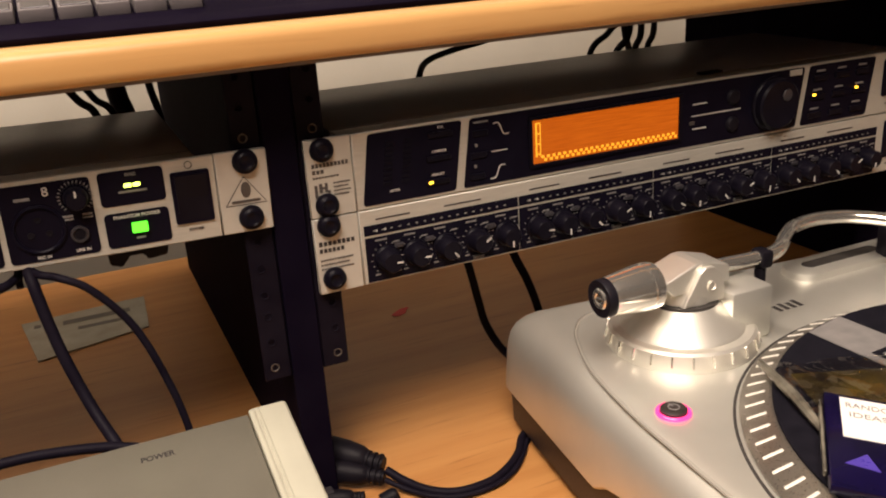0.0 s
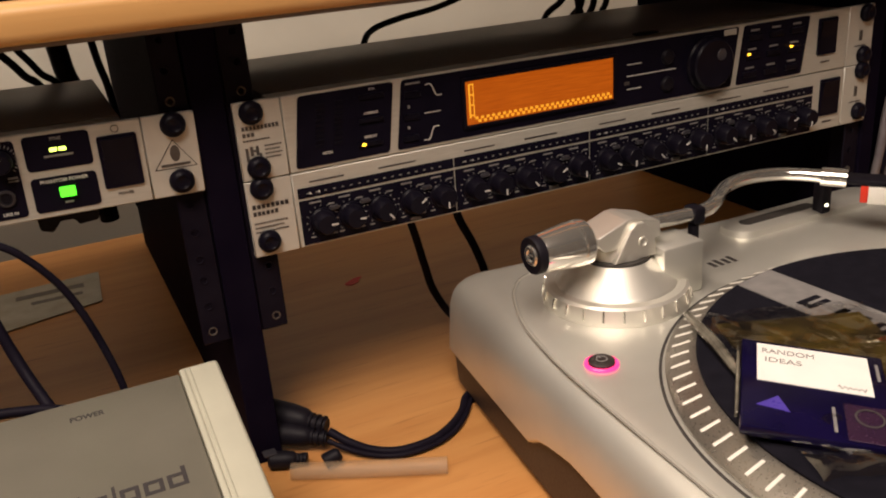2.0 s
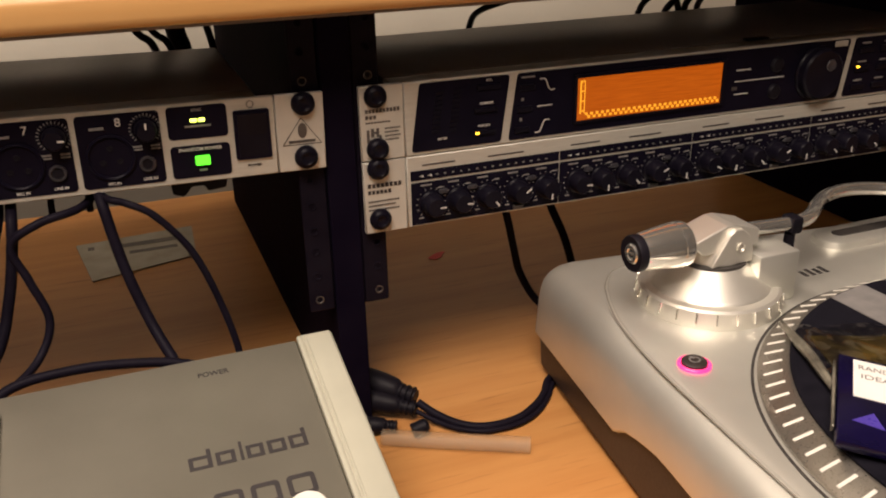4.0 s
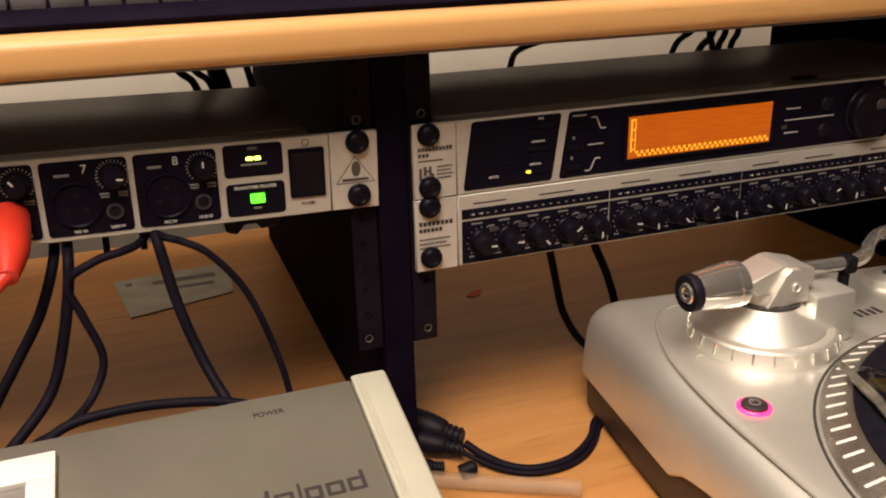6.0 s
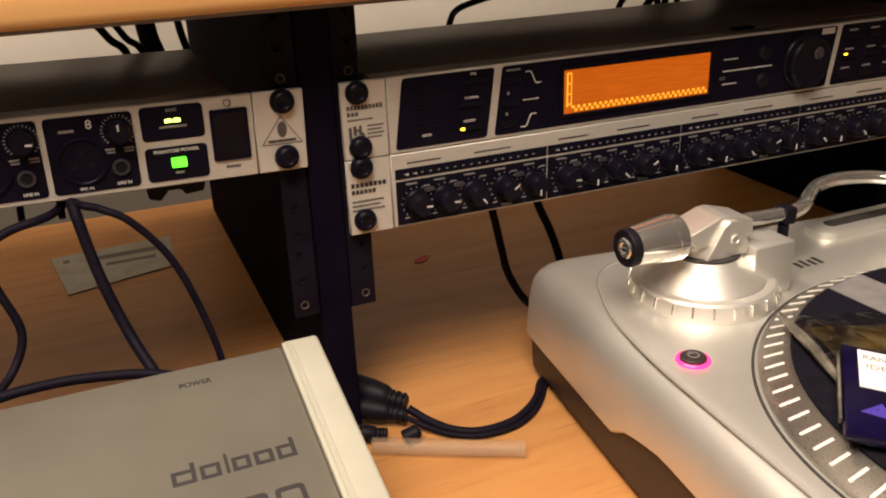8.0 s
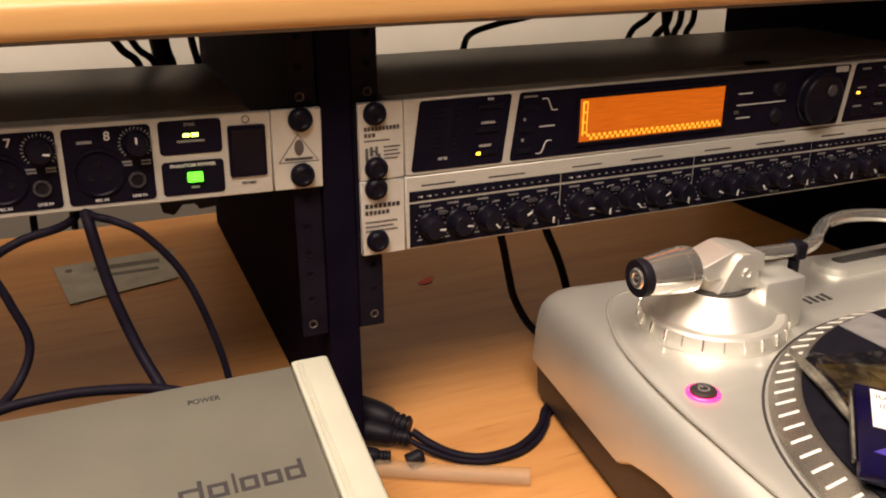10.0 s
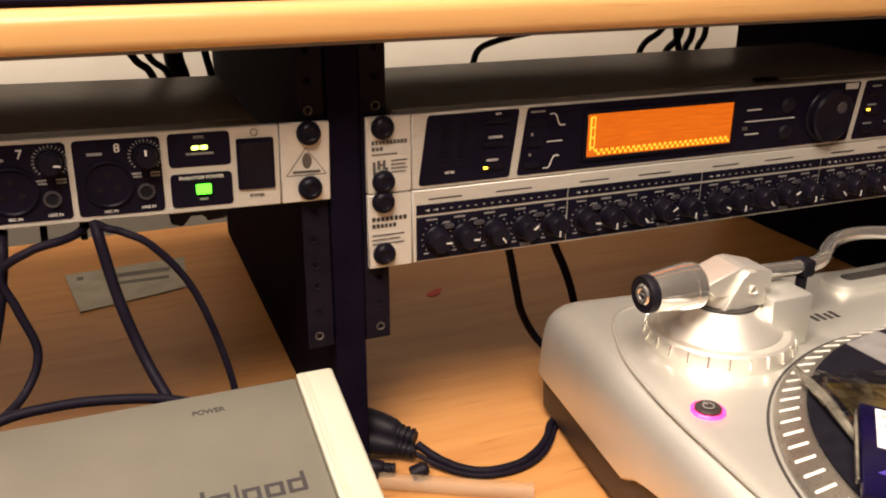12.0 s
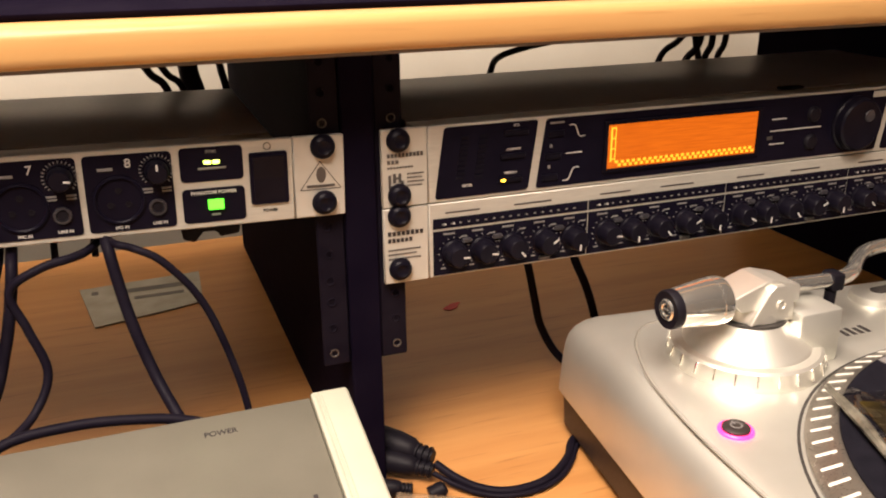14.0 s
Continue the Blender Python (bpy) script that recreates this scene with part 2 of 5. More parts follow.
def part(name, bm, material, parent, label=""):
    """Link a bmesh, in world metres, as one mesh under a thing or a part."""
    me = bpy.data.meshes.new(name)
    bmesh.ops.recalc_face_normals(bm, faces=bm.faces)
    bm.to_mesh(me)
    bm.free()
    me.materials.append(material)
    ob = new(name, me)
    if parent is not None:
        ob.parent = parent
        if parent.data is None:
            ob.matrix_parent_inverse = Matrix.Translation(-Vector(parent.location))
    return tagged(ob, label)


def shade(ob, angle=40):
    me = ob.data
    me.shade_smooth()
    me.set_sharp_from_angle(angle=radians(angle))
    return ob


def box(bm, x0, x1, y0, y1, z0, z1, bevel=0.0, seg=2):
    m = Matrix.LocRotScale(((x0 + x1) / 2, (y0 + y1) / 2, (z0 + z1) / 2), None, (x1 - x0, y1 - y0, z1 - z0))
    made = bmesh.ops.create_cube(bm, size=1.0, matrix=m)["verts"]
    if bevel:
        edges = {e for v in made for e in v.link_edges}
        bmesh.ops.bevel(bm, geom=list(edges), offset=bevel, segments=seg, affect="EDGES", profile=0.5)
    return bm


def boxed(*a, **k):
    return box(bmesh.new(), *a, **k)


def slab(bm, outline, y0, y1, bevel=0.0):
    """A plate on the rack's face: outline in (x, z), from y0 (front) to y1."""
    front = [bm.verts.new((x, y0, z)) for x, z in outline]
    back = [bm.verts.new((x, y1, z)) for x, z in outline]
    bm.faces.new(front)
    bm.faces.new(back[::-1])
    n = len(outline)
    for i in range(n):
        bm.faces.new((front[i], back[i], back[(i + 1) % n], front[(i + 1) % n]))
    return bm


def rounded(x0, x1, z0, z1, r, skew=0.0, steps=4):
    """A rounded rectangle in (x, z); skew shifts its top to the right."""
    pts = []
    for cx, cz, a0 in ((x1 - r, z1 - r, 0), (x0 + r, z1 - r, 90), (x0 + r, z0 + r, 180), (x1 - r, z0 + r, 270)):
        for i in range(steps + 1):
            a = radians(a0 + 90 * i / steps)
            x, z = cx + r * math.cos(a), cz + r * math.sin(a)
            pts.append((x + skew * (z - z0) / (z1 - z0), z))
    return pts


def lathe(bm, profile, m=Matrix(), steps=48, cap=True):
    """Turn (radius, height) pairs round the z axis of m."""
    rings = []
    for r, h in profile:
        rings.append([bm.verts.new(m @ Vector((r * math.cos(2 * math.pi * i / steps), r * math.sin(2 * math.pi * i / steps), h))) for i in range(steps)])
    for a, b in zip(rings, rings[1:]):
        for i in range(steps):
            bm.faces.new((a[i], a[(i + 1) % steps], b[(i + 1) % steps], b[i]))
    if cap:
        bm.faces.new(rings[0][::-1])
        bm.faces.new(rings[-1])
    return bm


FACE = Matrix.Rotation(radians(90), 4, "X")


def on_face(x, z, y=0.0):
    """A frame on the rack's face whose z axis points to the viewer."""
    return Matrix.Translation((x, y, z)) @ FACE


def spline(points, steps=10):
    pts = [Vector(p) for p in points]
    pts = [2 * pts[0] - pts[1]] + pts + [2 * pts[-1] - pts[-2]]
    out = []
    for a, b, c, d in zip(pts, pts[1:], pts[2:], pts[3:]):
        for i in range(steps):
            t = i / steps
            out.append(0.5 * ((2 * b) + (c - a) * t + (2 * a - 5 * b + 4 * c - d) * t * t + (3 * b - a - 3 * c + d) * t ** 3))
    out.append(pts[-2])
    return out


def tube(bm, points, radius, sides=10, steps=10):
    """A round tube along a smooth line through the points; radius may be a function of 0..1."""
    line = spline(points, steps)
    rings = []
    side = Vector((0.3, 0.5, 0.81)).normalized()
    for i, p in enumerate(line):
        ahead = (line[min(i + 1, len(line) - 1)] - line[max(i - 1, 0)]).normalized()
        side = (side - ahead * side.dot(ahead)).normalized()
        other = ahead.cross(side)
        r = radius(i / (len(line) - 1)) if callable(radius) else radius
        rings.append([bm.verts.new(p + r * (math.cos(2 * math.pi * k / sides) * side + math.sin(2 * math.pi * k / sides) * other)) for k in range(sides)])
    for a, b in zip(rings, rings[1:]):
        for k in range(sides):
            bm.faces.new((a[k], a[(k + 1) % sides], b[(k + 1) % sides], b[k]))
    bm.faces.new(rings[0][::-1])
    bm.faces.new(rings[-1])
    return bm


def lettering(name, words, size, m, material, parent, wide=0.0, label="", bold=0.028):
    """Words in the built-in font, turned into a thin mesh, centred at m."""
    cu = bpy.data.curves.new(name, "FONT")
    cu.body, cu.size, cu.align_x, cu.align_y, cu.extrude = words, size, "CENTER", "CENTER", 0.00006
    cu.offset = size * bold
    tmp = new("lettering_tmp", cu)
    bpy.context.view_layer.update()
    me = bpy.data.meshes.new_from_object(tmp.evaluated_get(bpy.context.evaluated_depsgraph_get()))
    bpy.data.objects.remove(tmp)
    if wide and len(me.vertices):
        span = max(v.co.x for v in me.vertices) - min(v.co.x for v in me.vertices)
        me.transform(Matrix.Diagonal((wide / span, 1, 1, 1)))
    me.transform(m)
    me.name = name
    me.materials.clear()
    me.materials.append(material)
    ob = new(name, me)
    ob.parent = parent
    if parent.data is None:
        ob.matrix_parent_inverse = Matrix.Translation(-Vector(parent.location))
    return tagged(ob, label)


# ---- room ----
ROOM = (-1.9, 2.0, -2.4, 0.60, -0.74, 1.72)


def build_room():
    x0, x1, y0, y1, z0, z1 = ROOM
    tagged(part("floor", boxed(x0, x1, y0, y1, z0 - 0.1, z0), CARPET, None), "dark brown carpet floor of the studio", "floor", kind="structure")
    # ceiling and other walls are unseen; their dim colour deepens the shade on the desk
    tagged(part("ceiling", boxed(x0 - 0.1, x1 + 0.1, y0 - 0.1, y1 + 0.1, z1, z1 + 0.1), LOW_BOUNCE, None), "plain unseen ceiling, dim brown to cut bounced light", "ceiling", kind="structure")
    tagged(part("wall_north", boxed(x0, x1, y1, y1 + 0.1, z0 - 0.1, z1), PLASTER, None), "cream plastered wall behind the studio desk", "wall", kind="structure")
    tagged(part("wall_south", boxed(x0, x1, y0 - 0.1, y0, z0 - 0.1, z1), LOW_BOUNCE, None), "plain unseen wall, dim brown to cut bounced light", "wall", kind="structure")
    tagged(part("wall_west", boxed(x0 - 0.1, x0, y0 - 0.1, y1 + 0.1, z0 - 0.1, z1), LOW_BOUNCE, None), "plain unseen wall, dim brown to cut bounced light", "wall", kind="structure")
    tagged(part("wall_east", boxed(x1, x1 + 0.1, y0 - 0.1, y1 + 0.1, z0 - 0.1, z1), LOW_BOUNCE, None), "plain unseen wall, dim brown to cut bounced light", "wall", kind="structure")


build_room()


# ---- studio desk with rack bays ----
RACK = 0.1345   # underside of the lower rack unit over the desk top
U = 0.04445


def rail(x0, x1, parent):
    """A black steel rack strip of four units with screw holes."""
    bm = bmesh.new()
    box(bm, x0, x1, 0.0045, 0.0065, 0.087, 0.2655, 0.0008, 1)
    inner = x0 if x0 > -0.02 and x0 < 0.2 or x0 < -0.4 else x1
    box(bm, inner - 0.001, inner + 0.001, 0.0065, 0.030, 0.087, 0.2655)
    strip = part("rack_rail", bm, BLACK_STEEL, parent, "black steel rack strip with screw holes")
    xc = (x0 + x1) / 2 + (0.0015 if inner == x0 else -0.0015)
    for u in range(4):
        for dz in (0.00635, 0.022225, 0.0381):
            z = 0.0885 + u * U + dz
            if (u in (1, 2) and x0 > -0.02) or (u == 2):
                continue
            hole = bmesh.new()
            lathe(hole, [(0.0026, 0), (0.0026, 0.0006), (0.0020, 0.0006), (0.0017, 0.0001)], on_face(xc, z, 0.0046), 14)
            # paler steel on a few nuts paints in glints and light through the holes
            part("rail_nut", hole, LIP if dz < 0.01 and u in (0, 3) else BLACK_STEEL, strip)
    return strip


def build_desk():
    desk = thing("studio_desk", (0, 0.2, -0.74), "beech laminate studio desk with black rack bays under a shelf", "desk")
    shade(part("worktop", boxed(-1.2, 1.15, -0.78, 0.515, -0.028, 0.0, 0.003), WOOD, desk, "beech laminate worktop"))
    shelf = part("upper_shelf", boxed(-1.15, 0.95, -0.045, 0.420, 0.2695, 0.2870, 0.005, 3), EDGE, desk, "beech shelf with rounded front edge")
    shade(shelf)
    part("backing", boxed(-1.148, 0.948, -0.0300, 0.418, 0.2665, 0.2696), BACKING, shelf, "grey backing under the shelf")
    part("divider", boxed(-0.0205, -0.0025, 0.0025, 0.475, 0.0, 0.2665, 0.0008, 1), BLACK_PANEL, desk, "black laminated divider between rack bays")
    part("rack_post", boxed(0.4850, 0.4990, 0.0025, 0.060, 0.0, 0.2665, 0.0008, 1), BLACK_PANEL, desk, "black rack post")
    part("side_panel", boxed(0.5450, 0.5640, 0.0300, 0.365, 0.0, 0.2665, 0.0008, 1), BLACK_PANEL, desk, "black laminated side panel")
    part("side_panel", boxed(-0.5285, -0.5085, 0.0025, 0.43, 0.0, 0.2665, 0.0008, 1), BLACK_PANEL, desk, "black laminated side panel")
    for x0, x1 in ((-0.0020, 0.0135), (0.4690, 0.4845), (-0.0365, -0.0210), (-0.5080, -0.4925)):
        rail(x0, x1, desk)
    for x in (-1.1, 1.05):
        part("desk_leg", boxed(x - 0.03, x + 0.03, -0.70, 0.45, -0.74, -0.028, 0.003), BLACK_PANEL, desk)


build_desk()


# ---- rack units ----
def rack_screw(x, z, parent):
    bm = bmesh.new()
    lathe(bm, [(0.0064, 0), (0.0067, 0.0010), (0.0065, 0.0026), (0.0054, 0.0044), (0.0036, 0.0051), (0.0028, 0.0044), (0.0004, 0.0042)], on_face(x, z, -0.0004), 22)
    return shade(part("rack_screw", bm, KNOB, parent, "black domed rack screw"), 50)


def chassis(x0, x1, z0, z1, y1, parent):
    body = shade(part("chassis", boxed(x0, x1, 0.027, y1, z0, z1, 0.0012), CHASSIS, parent, "grey steel cover"))
    shade(part("front_lip", boxed(x0, x1, 0.0035, 0.0255, z0, z1 - 0.0004, 0.0008), FRONT_LIP, parent, "grey steel lip behind the faceplate"))
    return body


def ear(x0, x1, z0, z1, parent):
    return shade(part("rack_ear", boxed(x0, x1, -0.0006, 0.0030, z0, z1, 0.0005, 1), EAR, parent, "silver rack ear"))


def bars(specs, material, parent, name="print", y=-0.0016):
    """Unreadable small print as plain bars: (x, z, width, height)."""
    for x, z, w, h in specs:
        part(name, boxed(x - w / 2, x + w / 2, y - 0.0001, y + 0.0004, z - h / 2, z + h / 2), material, parent)


def dashes(x0, x1, z, h, count, material, parent, y=-0.0008):
    """A line of unreadable print as letter-sized bars of uneven height."""
    step = (x1 - x0) / count
    bm = bmesh.new()
    for i in range(count):
        k = (0.92, 1.0, 0.96, 1.0, 0.9)[(i * 7 + count) % 5]
        a = x0 + step * i
        box(bm, a, a + step * 0.74, y - 0.0001, y + 0.0004, z - h / 2, z - h / 2 + h * k)
    return part("print_line", bm, material, parent)


def rocker_switch(x0, x1, z0, z1, parent):
    frame_bm = slab(bmesh.new(), rounded(x0, x1, z0, z1, 0.0012), -0.0018, 0.001)
    sw = part("power_switch", frame_bm, GLOSS_BLACK, parent, "black rocker switch")
    bm = bmesh.new()
    w = 0.0018
    zm = (z0 + z1) / 2
    vs = [(x0 + w, -0.0020, z0 + w), (x1 - w, -0.0020, z0 + w), (x1 - w, -0.0036, z1 - w), (x0 + w, -0.0036, z1 - w),
          (x0 + w, -0.0022, zm), (x1 - w, -0.0022, zm)]
    v = [bm.verts.new(c) for c in vs]
    bm.faces.new((v[0], v[1], v[5], v[4]))
    bm.faces.new((v[4], v[5], v[2], v[3]))
    base = [bm.verts.new((c[0], -0.0010, c[2])) for c in (vs[0], vs[1], vs[5], vs[2], vs[3], vs[4])]
    loop = [v[0], v[1], v[5], v[2], v[3], v[4]]
    for i in range(6):
        bm.faces.new((loop[i], base[i], base[(i + 1) % 6], loop[(i + 1) % 6]))
    part("rocker", bm, KNOB, sw)
    return sw


def small_knob(x, z, r, turn, parent, depth=0.011, ink=None):
    bm = bmesh.new()
    m = on_face(x, z, -0.0010)
    lathe(bm, [(r * 1.16, 0), (r * 1.16, 0.0012), (r * 1.02, 0.0020), (r, 0.0030), (r * 0.90, depth - 0.0008), (r * 0.80, depth), (0.0002, depth)], m, 22)
    knob = shade(part("knob", bm, KNOB, parent, "black control knob with white pointer"), 35)
    p = bmesh.new()
    box(p, -0.00046, 0.00046, r * 0.30, r * 0.86, depth - 0.0001, depth + 0.0003)
    bmesh.ops.transform(p, matrix=m @ Matrix.Rotation(radians(turn), 4, "Z"), verts=p.verts)
    part("pointer", p, ink or WHITE_INK, knob, "white pointer line")
    return knob


def tick_ring(x, z, r0, r1, count, parent):
    """A printed ring of short scale marks round a knob."""
    bm = bmesh.new()
    for i in range(count):
        a = radians(-135 + 270 * i / (count - 1))
        d, w = Vector((math.sin(a), math.cos(a))), 0.00026
        slab(bm, [(x + d.x * r + d.y * q, z + d.y * r - d.x * q) for r, q in ((r0, -w), (r1, -w), (r1, w), (r0, w))], -0.0014, -0.0009)
    return part("knob_scale", bm, DIM_INK, parent, "printed ring of scale marks")


def channel_strip(x0, number, turn, parent):
    """One input channel: black panel, gain knob with a printed scale, round socket, jack and captions."""
    z0, z1 = RACK + U + 0.0030, RACK + 2 * U - 0.0028
    panel = part("channel_panel", slab(bmesh.new(), rounded(x0, x0 + 0.0410, z0, z1, 0.0022), -0.0010, 0.0005), GLOSS_BLACK, parent, "glossy black channel panel")
    kx, kz = x0 + 0.0335, z1 - 0.0092
    small_knob(kx, kz, 0.0056, turn, panel, 0.009)
    tick_ring(kx, kz, 0.0070, 0.0082, 21, panel)
    sx, sz = x0 + 0.0150, z0 + 0.0160
    ring = shade(part("socket", lathe(bmesh.new(), [(0.0122, 0), (0.0122, 0.0010), (0.0112, 0.0014), (0.0104, 0.0008), (0.0104, -0.0004)], on_face(sx, sz, -0.0011), 32), GLOSS_BLACK, panel, "black round microphone socket"), 35)
    for a in (90, 210, 330):
        hx, hz = sx + 0.0048 * math.cos(radians(a)), sz + 0.0048 * math.sin(radians(a))
        part("socket_hole", lathe(bmesh.new(), [(0.0016, 0), (0.0016, 0.0006), (0.0010, 0.0006), (0.0010, 0.0002)], on_face(hx, hz, -0.0012), 10), RUBBER, ring)
    jx, jz = x0 + 0.0325, z0 + 0.0110
    jack = part("jack_socket", lathe(bmesh.new(), [(0.0042, 0), (0.0042, 0.0016), (0.0031, 0.0018), (0.0029, 0.0004), (0.0005, 0.0003)], on_face(jx, jz, -0.0010), 20), KEYCAP, panel, "jack socket with steel ring")
    part("jack_hole", lathe(bmesh.new(), [(0.0026, 0), (0.0026, 0.0006), (0.0003, 0.0006)], on_face(jx, jz, -0.0014), 14), RUBBER, jack)
    lettering("number", str(number), 0.0062, on_face(x0 + 0.0205, z1 - 0.0048, -0.0012), WHITE_INK, panel, bold=0.008)
    lettering("caption", "MIC IN", 0.0021, on_face(x0 + 0.0150, z0 + 0.0019, -0.0012), WHITE_INK, panel)
    lettering("caption", "LINE IN", 0.0021, on_face(x0 + 0.0330, z0 + 0.0026, -0.0012), WHITE_INK, panel)
    bars([(x0 + 0.0100, z1 - 0.0070, 0.0070, 0.0013), (kx - 0.0052, kz - 0.0090, 0.0052, 0.0010), (kx + 0.0040, kz - 0.0090, 0.0046, 0.0010),
          (kx - 0.0050, kz - 0.0106, 0.0050, 0.0008), (kx + 0.0040, kz - 0.0106, 0.0046, 0.0008)], DIM_INK, panel)


def build_preamp():
    xr, z0, z1 = -0.0210, RACK + U + 0.0003, RACK + 2 * U - 0.0006
    xl = xr - 0.4826
    unit = thing("microphone_preamp", (xl + 0.24, 0.08, z0), "silver rack preamp with black channel panels and green lit button", "rack unit", "units in the rack bays")
    chassis(xl + 0.026, xr - 0.0345, z0 + 0.001, z1 - 0.0016, 0.172, unit)
    shade(part("faceplate", boxed(xl + 0.0272, xr - 0.0272, -0.0006, 0.0030, z0, z1, 0.0006, 1), PLATE, unit, "brushed silver faceplate"))
    ear(xr - 0.0268, xr, z0, z1, unit)
    ear(xl, xl + 0.0268, z0, z1, unit)
    for n in range(8):
        channel_strip(-0.1490 - 0.0437 * (7 - n), n + 1, (25, 140, -60, 80, 160, 35, -95, 0)[n], unit)
    for x in (xr - 0.0115, xl + 0.0115):
        rack_screw(x, z1 - 0.0055, unit)
        rack_screw(x, z0 + 0.0078, unit)
    sync = part("sync_panel", slab(bmesh.new(), rounded(-0.1045, -0.0735, z1 - 0.0192, z1 - 0.0016, 0.0022), -0.0010, 0.0005), GLOSS_BLACK, unit, "black panel with two lime indicator lamps")
    lettering("caption", "SYNC", 0.0021, on_face(-0.0890, z1 - 0.0040, -0.0012), DIM_INK, sync)
    for x in (-0.0910, -0.0868):
        part("indicator_lamp", boxed(x - 0.0017, x + 0.0017, -0.0018, -0.0009, z1 - 0.0102, z1 - 0.0084, 0.0003, 1), LED_LIME, sync, "lit lime indicator lamp")
    bars([(-0.0890, z1 - 0.0124, 0.0135, 0.0010)], DIM_INK, sync)
    ph = part("phantom_panel", slab(bmesh.new(), rounded(-0.1045, -0.0735, z0 + 0.0030, z0 + 0.0208, 0.0022), -0.0010, 0.0005), GLOSS_BLACK, unit, "black panel with a lit green button")
    lettering("caption", "PHANTOM POWER", 0.0024, on_face(-0.0890, z0 + 0.0185, -0.0012), WHITE_INK, ph, 0.0225)
    shade(part("lit_button", boxed(-0.0922, -0.0846, -0.0034, -0.0008, z0 + 0.0100, z0 + 0.0150, 0.0005), LED_GREEN, ph, "green glowing push button"))
    bars([(-0.0886, z0 + 0.0070, 0.0042, 0.0010)], DIM_INK, ph)
    rocker_switch(-0.0706, -0.0512, z0 + 0.0100, z0 + 0.0372, unit)
    lettering("caption", "POWER", 0.0022, on_face(-0.0610, z0 + 0.0062, -0.0008), DARK_INK, unit)
    ring = lathe(bmesh.new(), [(0.0016, 0), (0.0020, 0), (0.0020, 0.0003), (0.0016, 0.0003)], on_face(-0.0610, z1 - 0.0034, -0.0007), 18, False)
    part("power_symbol", ring, DARK_INK, unit)
    # triangular maker's mark on the ear, drawn as plain shapes
    cx, cz = xr - 0.0130, z0 + 0.0218
    tri = bmesh.new()
    pts = [(cx - 0.0108, cz - 0.0068), (cx + 0.0108, cz - 0.0068), (cx, cz + 0.0082)]
    for a, b in zip(pts, pts[1:] + pts[:1]):
        d = Vector((b[0] - a[0], b[1] - a[1])).normalized() * 0.00022
        slab(tri, [(a[0] - d.y, a[1] + d.x), (a[0] + d.y, a[1] - d.x), (b[0] + d.y, b[1] - d.x), (b[0] - d.y, b[1] + d.x)], -0.0008, 0.0)
    part("maker_mark", tri, LIP, unit, "dark triangular mark")
    part("maker_mark", slab(bmesh.new(), [(cx + 0.0026 * math.cos(a) + 0.0004, cz + 0.0010 + 0.0044 * math.sin(a)) for a in (i * math.pi / 8 for i in range(16))], -0.0008, 0.0), LIP, unit)
    bars([(cx, cz - 0.0050, 0.0150, 0.0014)], LIP, unit, y=-0.0008)
    clip = slab(bmesh.new(), [(x, z0 + z) for x, z in ((-0.1060, 0.0010), (-0.1050, -0.0105), (-0.0990, -0.0125), (-0.0950, -0.0060), (-0.0880, -0.0060), (-0.0860, -0.0105), (-0.0760, -0.0095), (-0.0735, 0.0010))], 0.0140, 0.0330)
    bmesh.ops.bevel(clip, geom=list(clip.edges), offset=0.0008, segments=1, affect="EDGES", profile=0.5)
    part("clip_foot", clip, RUBBER, unit, "black angular plastic clip")
    shade(part("rubber_foot", lathe(bmesh.new(), [(0.0085, 0), (0.0095, -0.002), (0.0088, -0.009), (0.0070, -0.0105), (0.0003, -0.0105)], Matrix.Translation((-0.445, 0.045, z0 + 0.001)), 20), RUBBER, unit, "black rubber foot"))
    unit.rotation_euler.y = radians(1.0)
    unit.location.z += 0.0042


